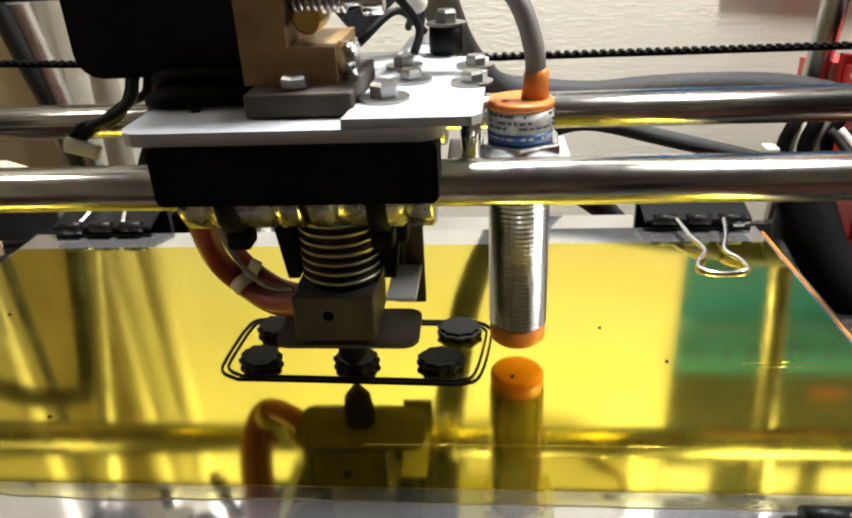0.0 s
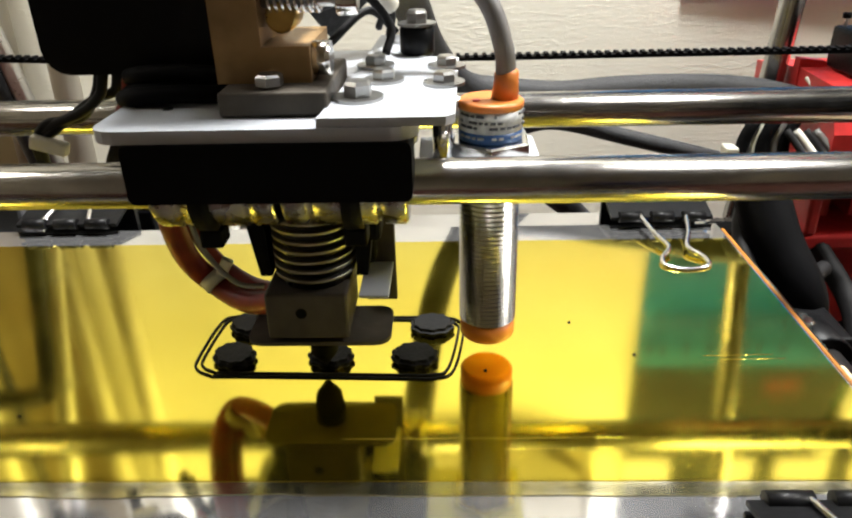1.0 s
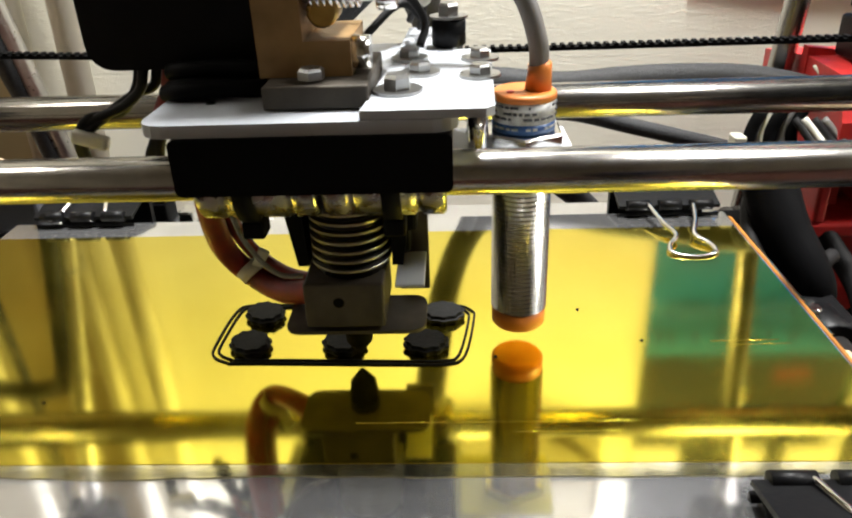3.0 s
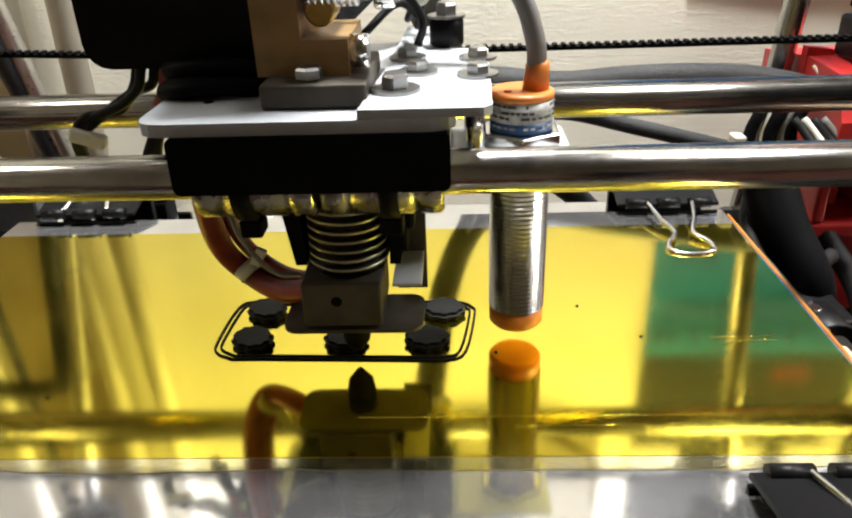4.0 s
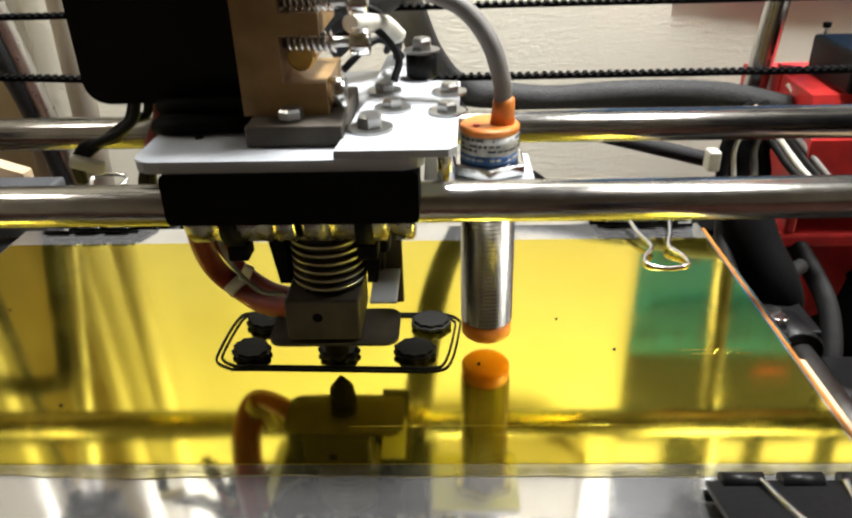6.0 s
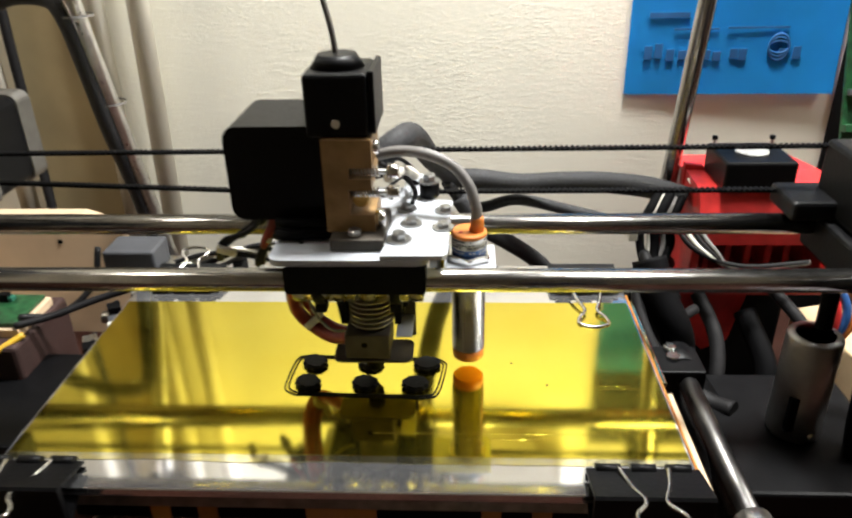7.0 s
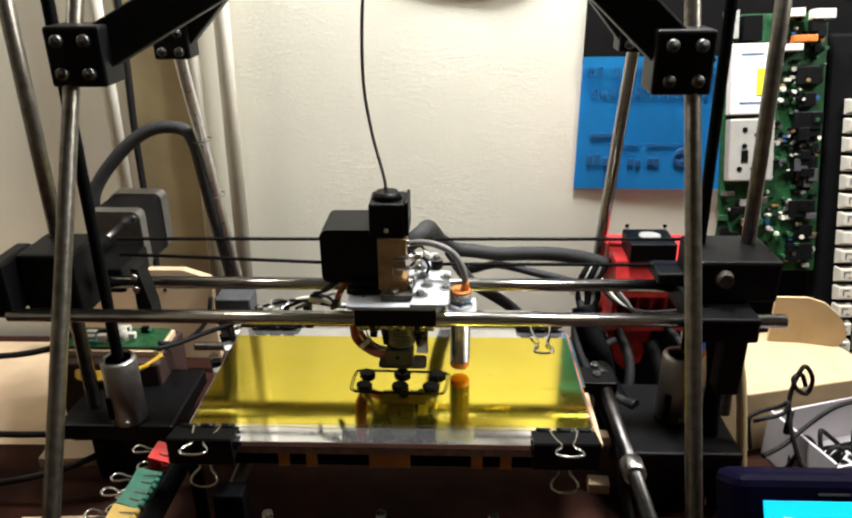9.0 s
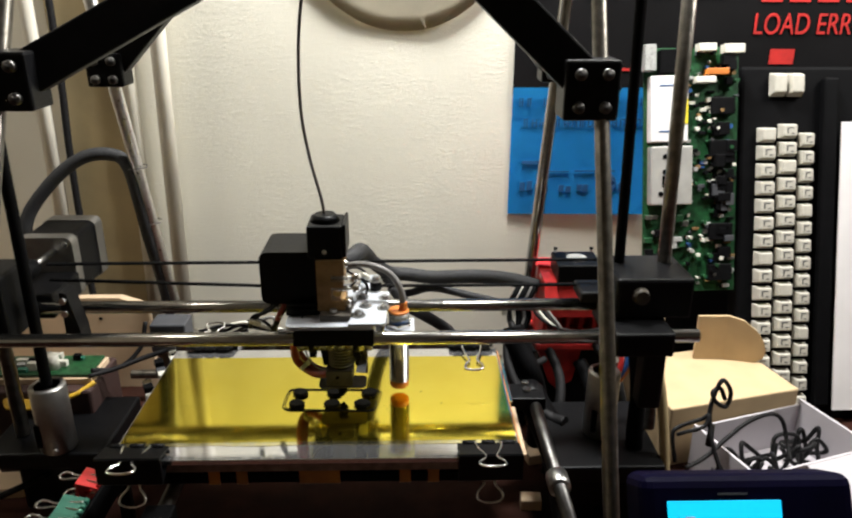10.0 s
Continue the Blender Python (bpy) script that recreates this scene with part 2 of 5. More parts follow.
def prism(bm, outline, d0, d1, axis="y"):
    """Extrudes a closed outline of (u, v) between two depths along an axis."""
    def at(u, v, d):
        return {"y": (u, d, v), "x": (d, u, v), "z": (u, v, d)}[axis]
    a = [bm.verts.new(at(u, v, d0)) for u, v in outline]
    b = [bm.verts.new(at(u, v, d1)) for u, v in outline]
    n = len(a)
    bm.faces.new(a)
    bm.faces.new(b[::-1])
    for i in range(n):
        bm.faces.new((a[i], b[i], b[(i + 1) % n], a[(i + 1) % n]))
    bmesh.ops.recalc_face_normals(bm, faces=bm.faces)
    return bm


def rounded(u0, u1, v0, v1, r, n=4):
    out = []
    for cu, cv, a0 in ((u1 - r, v1 - r, 0), (u0 + r, v1 - r, 90), (u0 + r, v0 + r, 180), (u1 - r, v0 + r, 270)):
        for k in range(n + 1):
            a = radians(a0 + 90 * k / n)
            out.append((cu + r * math.cos(a), cv + r * math.sin(a)))
    return out


def mesh_object(name, bm, mat):
    me = bpy.data.meshes.new(name)
    bm.normal_update()
    bm.to_mesh(me)
    bm.free()
    me.materials.append(M[mat])
    return new(name, me)


def part(name, bm, mat, parent, label=""):
    ob = mesh_object(name, bm, mat)
    ob.parent = parent
    return tagged(ob, label) if label else ob


def thing(name, label, category, group="", at=None):
    ob = new(name)
    ob.empty_display_size = 0.01
    if at is not None:
        ob.matrix_basis = at
    return tagged(ob, label, category, group)


def structure(name, bm, mat, label, category):
    return tagged(mesh_object(name, bm, mat), label, category, kind="structure")


def B():
    return bmesh.new()


def hex_bolt(x, y, z, parent, r=0.0024, h=0.0026, washer=True):
    """A hexagon bolt head on its washer, standing on z."""
    bm = B()
    if washer:
        cyl(bm, (x, y, z), (x, y, z + 0.0005), r * 1.75, seg=18)
    ring_sweep(bm, [(x, y, z + 0.0004), (x, y, z + h * 0.8), (x, y, z + h)], [r, r, r * 0.8], 6)
    for f in bm.faces:
        f.smooth = False
    return part("bolt", bm, "boltzinc", parent, "zinc-plated hexagon bolt")


# ---- room ----
TABLE_Z = -0.10
structure("wall_back", box(B(), -1.2, 1.6, 0.366, 0.45, -0.9, 1.7), "plaster", "cream rough-plastered wall behind the printer", "wall")
structure("wall_left", box(B(), -1.3, -1.2, -2.2, 0.45, -0.9, 1.7), "room", "dim beige side wall of the room", "wall")
structure("wall_right", box(B(), 1.6, 1.7, -2.2, 0.45, -0.9, 1.7), "room", "dim beige side wall of the room", "wall")
structure("wall_front", box(B(), -1.3, 1.7, -2.3, -2.2, -0.9, 1.7), "room", "dim beige wall facing the bench", "wall")
structure("floor", box(B(), -1.3, 1.7, -2.3, 0.45, -1.0, -0.9), "floor", "dark brown board floor", "floor")
structure("ceiling", box(B(), -1.3, 1.7, -2.3, 0.45, 1.7, 1.8), "room", "beige painted ceiling", "ceiling")

table = thing("workbench", "dark reddish-brown wooden workbench top on legs", "table")
part("tabletop", box(B(), -0.9, 1.1, -0.25, 0.36, TABLE_Z - 0.03, TABLE_Z, 0.003), "table", table)
for lx in (-0.85, 1.02):
    for ly in (-0.2, 0.30):
        part("leg", box(B(), lx, lx + 0.05, ly, ly + 0.05, -0.9, TABLE_Z - 0.03), "table", table)

for n, (a, b, r) in enumerate((((-0.1655, 0.352, 0.62), (-0.1820, 0.352, TABLE_Z), 0.0064), ((-0.1955, 0.353, 0.62), (-0.2075, 0.353, TABLE_Z), 0.0060), ((-0.268, 0.350, 0.62), (-0.275, 0.350, TABLE_Z), 0.0058))):
    p = thing("wall_pipe", "cream-painted thin pipe running up the wall", "pipe", "pipes on the wall")
    part("pipe", cyl(B(), a, b, r, seg=18), "pipe", p)
# the wall's shaded zone between the lamps, added as a tan panel
board = thing("wall_shade_panel", "tan panel standing in for the shaded zone of the wall", "board")
part("panel", box(B(), -0.262, -0.212, 0.357, 0.366, TABLE_Z, 0.7, 0.001), "tan", board)

# ---- printer frame ----
frame_thing = thing("printer_frame", "open printer frame of leaning threaded rods with black plastic corners", "printer frame")


def lean(x, y0, z0, y1, z1, z):
    return (x, y0 + (y1 - y0) * (z - z0) / (z1 - z0), z)


FL = (-0.179, 0.017, -0.005, 0.110, 0.170)
RL = (-0.180, 0.326, -0.017, 0.265, 0.169)
FR = (0.120, 0.037, -0.012, 0.121, 0.170)
RR = (0.1235, 0.2732, 0.0, 0.2622, 0.19)
for k, c in enumerate((FL, FR)):
    part("upright_rod", thread(B(), lean(*c, -0.095), lean(*c, 0.34), 0.0041, 0.0014, depth=0.09), "thread", frame_thing, "dull threaded steel rod")
part("upright_rod", cyl(B(), lean(*RL, -0.090), lean(*RL, 0.34), 0.0043), "rodchrome", frame_thing, "bright steel rod")


def rear_right(z):
    return (0.1134 + 0.0565 * z, 0.2732 - 0.0577 * z, z)


part("upright_rod", thread(B(), rear_right(-0.090), rear_right(0.34), 0.0043, 0.0013, depth=0.08), "steel", frame_thing, "bright threaded steel rod")


def bracket(c, z, w, h, d, shift):
    """Black corner clamp with four socket screws on its front."""
    x, y, _ = lean(*c, z)
    x += shift
    br = part("corner_bracket", box(B(), x - w / 2, x + w / 2, y - d / 2, y + d / 2, z - h / 2, z + h / 2, 0.0015), "black", frame_thing, "black printed plastic clamp")
    for sx in (-1, 1):
        for sz in (-1, 1):
            bm = B()
            px, pz = x + sx * w * 0.24, z + sz * h * 0.27
            ring_sweep(bm, [(px, y - d / 2 + 0.0005, pz), (px, y - d / 2 - 0.0025, pz), (px, y - d / 2 - 0.003, pz), (px, y - d / 2 - 0.003, pz), (px, y - d / 2 - 0.0015, pz)],
                       [0.0030, 0.0030, 0.0026, 0.0015, 0.0013], 12)
            part("screw", bm, "dullsteel", br, "dull steel socket screw")


bracket(FL, 0.192, 0.027, 0.028, 0.022, 0.006)
bracket(FR, 0.187, 0.028, 0.030, 0.022, -0.007)
bracket(RL, 0.182, 0.024, 0.022, 0.020, 0.0)
bracket(RR, 0.185, 0.024, 0.022, 0.020, 0.0)


def bar(p0, p1, h, d):
    p0, p1 = Vector(p0), Vector(p1)
    a = math.atan2(p1.z - p0.z, p1.x - p0.x)
    m = Matrix.Translation(p0) @ Matrix.Rotation(-a, 4, "Y") @ Matrix.Rotation(math.atan2(p1.y - p0.y, math.hypot(p1.x - p0.x, p1.z - p0.z)), 4, "Z")
    return box(B(), 0, (p1 - p0).length, -d / 2, d / 2, -h / 2, h / 2, 0.0012, m=m)


part("top_strut", bar((-0.180, 0.122, 0.187), (-0.010, 0.16, 0.280), 0.021, 0.012), "black", frame_thing)
part("top_strut", bar((0.122, 0.124, 0.180), (-0.005, 0.16, 0.300), 0.021, 0.012), "black", frame_thing)
part("top_strut", bar((-0.182, 0.262, 0.178), (-0.060, 0.24, 0.300), 0.017, 0.012), "black", frame_thing)
part("top_strut", bar((0.124, 0.262, 0.180), (0.020, 0.24, 0.300), 0.017, 0.012), "black", frame_thing)

# upright guide rods and screws of the lift
part("lift_rod", cyl(B(), (0.1835, 0.170, -0.045), (0.1715, 0.170, 0.34), 0.0041), "thread", frame_thing, "dull steel guide rod")
part("lift_screw", thread(B(), (0.1530, 0.170, 0.0), (0.1465, 0.170, 0.34), 0.0034, 0.0014), "blackm", frame_thing, "dark greased threaded rod")
part("lift_rod", cyl(B(), (-0.2365, 0.170, -0.045), (-0.2348, 0.170, 0.34), 0.0045), "thread", frame_thing, "dull steel guide rod")
part("lift_screw", thread(B(), (-0.2060, 0.155, -0.005), (-0.2030, 0.155, 0.34), 0.0036, 0.0014), "blackm", frame_thing, "dark greased threaded rod")


def coupler(x, y, z0, z1, r):
    bm = B()
    ring_sweep(bm, [(x, y, z0), (x, y, z0 + 0.001), (x, y, z1 - 0.001), (x, y, z1), (x, y, z1), (x, y, z1 - 0.006)], [r - 0.0008, r, r, r - 0.0008, r * 0.72, r * 0.7], 24)
    cp = part("coupler", bm, "satin", frame_thing, "brushed aluminium shaft coupler")
    part("set_screw", cyl(B(), (x + r * 0.25, y - r * 0.85, z0 + 0.004), (x + r * 0.3, y - r * 1.08, z0 + 0.004), 0.0016, seg=8), "zinc", cp)
    part("clamp_slot", box(B(), x - r * 0.75, x - r * 0.45, y - r * 0.93, y - r * 0.6, z0 + 0.006, z0 + 0.022), "blackm", cp)


coupler(-0.206, 0.155, -0.045, 0.001, 0.0110)
coupler(0.148, 0.165, -0.045, 0.002, 0.0105)
for x0, x1, y0, y1 in ((-0.252, -0.176, 0.148, 0.218), (0.112, 0.182, 0.128, 0.205)):
    part("motor_mount", box(B(), x0, x1, y0, y1, -0.058, -0.046, 0.0015), "black", frame_thing, "black printed motor mount")
    part("lift_motor", box(B(), x0 + 0.012, x1 - 0.012, y0 + 0.012, y1 - 0.012, TABLE_Z, -0.058, 0.003), "black", frame_thing, "black stepper motor")
for x in (-0.112, 0.106):
    part("bed_rail", cyl(B(), (x, 0.060 if x < 0 else 0.035, -0.030), (x, 0.275, -0.030), 0.0041), "dullsteel", frame_thing, "steel guide rail under the bed")
    for y in (0.066 if x < 0 else 0.045, 0.262):
        part("rail_holder", box(B(), x - 0.008, x + 0.008, y - 0.006, y + 0.006, TABLE_Z, -0.024, 0.001), "blackm", frame_thing)
for y in (0.030, 0.300):
    part("cross_rod", thread(B(), (-0.215, y, -0.075), (0.150, y, -0.075), 0.0040, 0.0014), "thread", frame_thing, "threaded steel tie rod")
for c in (FL, FR, RL, RR):
    x, y, z = lean(*c, -0.085)
    part("foot", box(B(), x - 0.014, x + 0.014, y - 0.016, y + 0.016, TABLE_Z, -0.066, 0.003), "black", frame_thing)

part("top_rod", cyl(B(), (-0.190, 0.205, 0.335), (0.130, 0.205, 0.335), 0.0040), "thread", frame_thing, "threaded steel cross rod")
# ---- gantry that carries the carriage ----
YF, YB, ZR = 0.1283, 0.1732, 0.0455
gantry = thing("gantry", "two polished steel rods in black plastic end blocks with a belt", "printer gantry")
part("rod", cyl(B(), (-0.250, YF, ZR), (0.1895, YF, ZR), 0.0040, seg=32), "steel", gantry, "polished steel rod")
part("rod", cyl(B(), (-0.235, YB, ZR), (0.165, YB, ZR), 0.0040, seg=32), "steel", gantry, "polished steel rod")


def belt_run(x0, z0, x1, z1):
    bm = B()
    n = int((x1 - x0) / 0.002)
    box(bm, 0, 1, 0.1795, 0.1825, 0, 0.0008)
    for v in bm.verts:
        t = v.co.x
        v.co.x = x0 + (x1 - x0) * t
        v.co.z += z0 + (z1 - z0) * t
    for i in range(n):
        t = (i + 0.5) / n
        x, z = x0 + (x1 - x0) * t, z0 + (z1 - z0) * t
        box(bm, x - 0.0005, x + 0.0005, 0.1795, 0.1825, z + 0.0007, z + 0.0013)
    return bm


part("belt", belt_run(-0.205, 0.0713, 0.160, 0.0727), "blackm", gantry, "black toothed belt")
part("belt", belt_run(-0.205, 0.0608, -0.046, 0.0548), "blackm", gantry, "black toothed belt")
part("belt", belt_run(-0.044, 0.0552, 0.160, 0.0555), "blackm", gantry, "black toothed belt")

xr = part("end_block", box(B(), 0.143, 0.189, 0.140, 0.182, 0.0505, 0.0760, 0.002), "black", gantry, "black printed idler block")
part("rod_clamp", box(B(), 0.140, 0.174, 0.121, 0.180, 0.0350, 0.0500, 0.0015), "black", xr)
part("idler_bolt", cyl(B(), (0.157, 0.135, 0.066), (0.157, 0.140, 0.066), 0.0042, 0.0052, seg=18), "grey", xr, "round steel idler bolt")
part("lower_bracket", box(B(), 0.164, 0.178, 0.14, 0.155, -0.012, 0.0343, 0.002), "black", xr)
part("cap", box(B(), 0.128, 0.150, 0.164, 0.186, 0.0500, 0.0575, 0.0015), "black", xr)
xl = part("end_block", box(B(), -0.246, -0.213, 0.140, 0.176, 0.0370, 0.0780, 0.002), "black", gantry, "black printed motor block")
part("rod_clamp", prism(B(), [(-0.1790, 0.0375), (-0.1700, 0.0370), (-0.1705, 0.047), (-0.1750, 0.070), (-0.1790, 0.071)], 0.138, 0.150), "black", xl)
for z in (0.066, 0.058):
    part("screw", cyl(B(), (-0.1770, 0.138, z), (-0.1770, 0.1360, z), 0.0020, seg=10), "chrome", xl, "shiny screw head")
part("end_stop", box(B(), -0.256, -0.246, 0.126, 0.160, 0.044, 0.078, 0.002), "black", xl)
mo = part("motor", prism(B(), rounded(-0.2432, -0.2068, 0.0328, 0.0752, 0.0050), 0.2285, 0.2580), "black", gantry, "square stepper motor, black with grey end caps")
for y0, y1 in ((0.2190, 0.2285), (0.2580, 0.2700)):
    part("end_cap", prism(B(), rounded(-0.2440, -0.2060, 0.0320, 0.0760, 0.0050), y0, y1), "satin", mo, "cast grey end cap")
for x in (-0.2395, -0.2105):
    for z in (0.0365, 0.0715):
        part("motor_screw", cyl(B(), (x, 0.2192, z), (x, 0.2176, z), 0.0020, seg=10), "chrome", mo, "shiny screw head")
part("pulley", cyl(B(), (-0.2190, 0.1760, 0.0665), (-0.2190, 0.1900, 0.0665), 0.0058, seg=20, chamfer=0.0006), "blackm", mo, "black belt pulley")
part("shaft", cyl(B(), (-0.2190, 0.1900, 0.0665), (-0.2190, 0.2190, 0.0665), 0.0022, seg=12), "dullsteel", mo)
part("motor_bracket", box(B(), -0.2400, -0.2040, 0.1765, 0.2185, 0.0360, 0.0520, 0.0015), "black", mo)

# ---- carriage ----
car = thing("carriage", "printer carriage with hot end, extruder motor and orange-tipped sensor", "printer carriage")
shell = part("front_cover", prism(B(), rounded(-0.0478, -0.0030, 0.0464, 0.0560, 0.0012), 0.1168, 0.1265), "blackm", car, "plain black plastic cover")
for x0, x1 in ((-0.0470, -0.0262), (-0.0252, -0.0042)):
    for yr in (YF, YB):
        bm = B()
        xs = [x0, x0 + 0.0006, x0 + 0.004, x0 + 0.0042, x0 + 0.0053, x0 + 0.0055, x1 - 0.0055, x1 - 0.0053, x1 - 0.0042, x1 - 0.004, x1 - 0.0006, x1]
        rs = [0.0066, 0.0072, 0.0072, 0.0067, 0.0067, 0.0072, 0.0072, 0.0067, 0.0067, 0.0072, 0.0072, 0.0066]
        ring_sweep(bm, [(x, yr, ZR) for x in xs], rs, 24)
        part("bearing", bm, "bearing", car, "steel linear bearing")
for x in (-0.0385, -0.0135):
    bm = B()
    ring_sweep(bm, [(x - 0.0016, YF, ZR), (x - 0.0016, YF, ZR), (x + 0.0016, YF, ZR), (x + 0.0016, YF, ZR)], [0.0070, 0.0081, 0.0081, 0.0070], 24)
    part("cable_tie", bm, "blackm", car, "black nylon cable tie")
    part("tie_lock", box(B(), x - 0.002, x + 0.002, YF - 0.004, YF + 0.001, ZR - 0.0105, ZR - 0.0070, 0.0005), "blackm", car)
part("bearing_holder", box(B(), -0.0470, -0.0040, 0.1300, 0.1790, 0.0475, 0.0562, 0.001), "blackm", car)

lower = B()
prism(lower, rounded(-0.0525, -0.0020, 0.1172, 0.1790, 0.004), 0.0561, 0.0582, "z")
part("lower_plate", lower, "white", car, "white-painted steel plate")
upper = B()
prism(upper, [(-0.0172, 0.1174), (0.0022, 0.1174), (0.0036, 0.1190), (0.0050, 0.1615), (0.0036, 0.1625), (-0.0030, 0.1630), (-0.0030, 0.1900), (-0.0130, 0.1900), (-0.0145, 0.1500)], 0.0583, 0.0597, "z")
up_plate = part("upper_plate", upper, "white", car, "bright white steel plate")
for x, y in ((-0.0120, 0.1290), (0.0025, 0.1525), (0.0020, 0.1385), (-0.0087, 0.1415), (-0.0112, 0.1540)):
    hex_bolt(x, y, 0.0597, up_plate, 0.0021 if y > 0.13 else 0.0024, 0.0022 if y > 0.13 else 0.003)
part("plate_hole", cyl(B(), (-0.0440, 0.1300, 0.0578), (-0.0440, 0.1300, 0.05835), 0.0009, seg=10), "blackm", car)
part("spacer_plate", box(B(), -0.0335, -0.0163, 0.1235, 0.1500, 0.0584, 0.0622, 0.0004), "grey", car, "dull grey metal spacer plate")
hex_bolt(-0.0258, 0.1272, 0.0622, car, 0.0023, 0.0022, False)
post = part("belt_post", cyl(B(), (-0.0035, 0.1660, 0.0597), (-0.0035, 0.1660, 0.0655), 0.0036, seg=18, chamfer=0.0006), "black", car, "black plastic standoff")
hex_bolt(-0.0035, 0.1660, 0.0655, post, 0.0023, 0.0030)

# extruder: gold-brown block, black idler above, motor beside it
ext = part("extruder_block", prism(B(), [(-0.0350, 0.0622), (-0.0195, 0.0622), (-0.0195, 0.0680), (-0.0272, 0.0680), (-0.0272, 0.0762), (-0.0200, 0.0762), (-0.0200, 0.0800), (-0.0268, 0.0800), (-0.0268, 0.0835), (-0.0195, 0.0835), (-0.0195, 0.0925), (-0.0350, 0.0925)], 0.1300, 0.1500), "gold", car, "brown-gold machined block")
for z in (0.0745, 0.0815):
    bm = B()
    c = [(-0.0262 + 0.00012 * i, 0.1330 + 0.0016 * math.cos(i * 0.7), z + 0.0016 * math.sin(i * 0.7)) for i in range(72)]
    ring_sweep(bm, c, [0.00035] * len(c), 6)
    part("spring", bm, "chrome", ext, "shiny tension spring")
    part("tension_screw", cyl(B(), (-0.027, 0.1330, z), (-0.0120, 0.1330, z), 0.0009, seg=8), "zinc", ext)
    part("knurled_nut", cyl(B(), (-0.0150, 0.1330, z), (-0.0115, 0.1330, z), 0.0024, seg=12, chamfer=0.0003), "chrome", ext, "shiny steel nut")
part("drive_gear", cyl(B(), (-0.0240, 0.132, 0.0722), (-0.0240, 0.139, 0.0722), 0.0026, seg=18, chamfer=0.0004), "brass", ext)
for x, z in ((-0.0203, 0.0655), (-0.0203, 0.0885)):
    part("block_screw", cyl(B(), (x - 0.001, 0.136, z), (x + 0.0026, 0.136, z), 0.0022, seg=12, chamfer=0.0003), "chrome", ext, "shiny screw head")
part("clear_tube", cyl(B(), (-0.0195, 0.1335, 0.0655), (-0.0165, 0.1335, 0.0655), 0.0028, seg=14), "chrome", ext)
idl = part("idler_housing", box(B(), -0.0395, -0.0200, 0.1320, 0.1560, 0.0926, 0.1120, 0.0012), "black", car, "black plastic idler housing")
part("round_top", cyl(B(), (-0.0300, 0.1430, 0.1120), (-0.0300, 0.1430, 0.1160), 0.0085, 0.0060, seg=24), "black", idl)
part("pin", cyl(B(), (-0.0300, 0.1325, 0.0972), (-0.0300, 0.1312, 0.0972), 0.0014, seg=12), "chrome", idl, "small shiny pin")
part("side_plate", box(B(), -0.0198, -0.0180, 0.1330, 0.1570, 0.0935, 0.1125, 0.0004), "black", idl)
mot = part("extruder_motor", prism(B(), rounded(-0.0685, -0.0352, 0.0620, 0.0940, 0.0045), 0.1400, 0.1740), "black", car, "black square stepper motor")
part("motor_lead", tube(B(), [(-0.0560, 0.150, 0.0630), (-0.0568, 0.148, 0.0600), (-0.0580, 0.148, 0.0559), (-0.0603, 0.148, 0.0517), (-0.0621, 0.149, 0.0478)], 0.0017, seg=12), "redw", mot, "red wire bundle")
for dx, dy, r in ((0, 0, 0.0010), (0.0016, 0.003, 0.0010), (-0.0016, 0.002, 0.0009)):
    part("motor_wire", tube(B(), [(-0.0610 + dx, 0.151 + dy, 0.0640), (-0.0621 + dx, 0.148 + dy, 0.0606), (-0.0636 + dx, 0.148 + dy, 0.0566), (-0.0678 + dx * 0.8, 0.148 + dy, 0.0533 + dx), (-0.0745 + dx * 0.4, 0.148, 0.0506 - dx * 0.4), (-0.0779 + dx * 0.3, 0.148, 0.0471), (-0.0790 + dx * 0.3, 0.150, 0.0420)], r), "rubber", mot, "thin black wire")
part("connector", box(B(), -0.0038, 0.0034, -0.0012, 0.0012, -0.0014, 0.0014, 0.0006, m=pose(-0.0748, 0.1464, 0.0472, 0, 16, 0)), "tie", mot, "white wire connector")
# the last run also darkens the shadowed gap under the motor
for pts, r in (([(-0.0540, 0.150, 0.0625), (-0.0545, 0.148, 0.0595), (-0.0582, 0.148, 0.0533), (-0.0623, 0.149, 0.0453), (-0.0640, 0.151, 0.0400)], 0.0011),
               ([(-0.0605, 0.149, 0.0517), (-0.0626, 0.149, 0.0467), (-0.0651, 0.150, 0.0422), (-0.0660, 0.152, 0.0390)], 0.0013),
               ([(-0.0575, 0.152, 0.0535), (-0.0530, 0.150, 0.0590), (-0.0440, 0.146, 0.0605), (-0.0360, 0.150, 0.0612)], 0.0013)):
    part("loose_wire", tube(B(), pts, r), "rubber", mot)
part("terminal", box(B(), -0.0607, -0.0585, 0.1465, 0.1485, 0.0500, 0.0520, 0.0004), "tie", mot, "small white terminal")
# leads laid close together so they also stand in for the motor's shadow
for y0, y1, z in ((0.1305, 0.1330, 0.0600), (0.1335, 0.1355, 0.0601), (0.1362, 0.1370, 0.0604), (0.1345, 0.1350, 0.0628), (0.1390, 0.1392, 0.0606), (0.1420, 0.1420, 0.0606)):
    part("loose_wire", tube(B(), [(-0.0530, y0 + 0.004, z - 0.001), (-0.0490, y0 + 0.001, z), (-0.0420, (y0 + y1) / 2, z + 0.0003), (-0.0350, y1, z), (-0.0340, y1 + 0.006, z + 0.0006)], 0.0016), "blackm", mot, "black motor lead that doubles as shade under the motor")
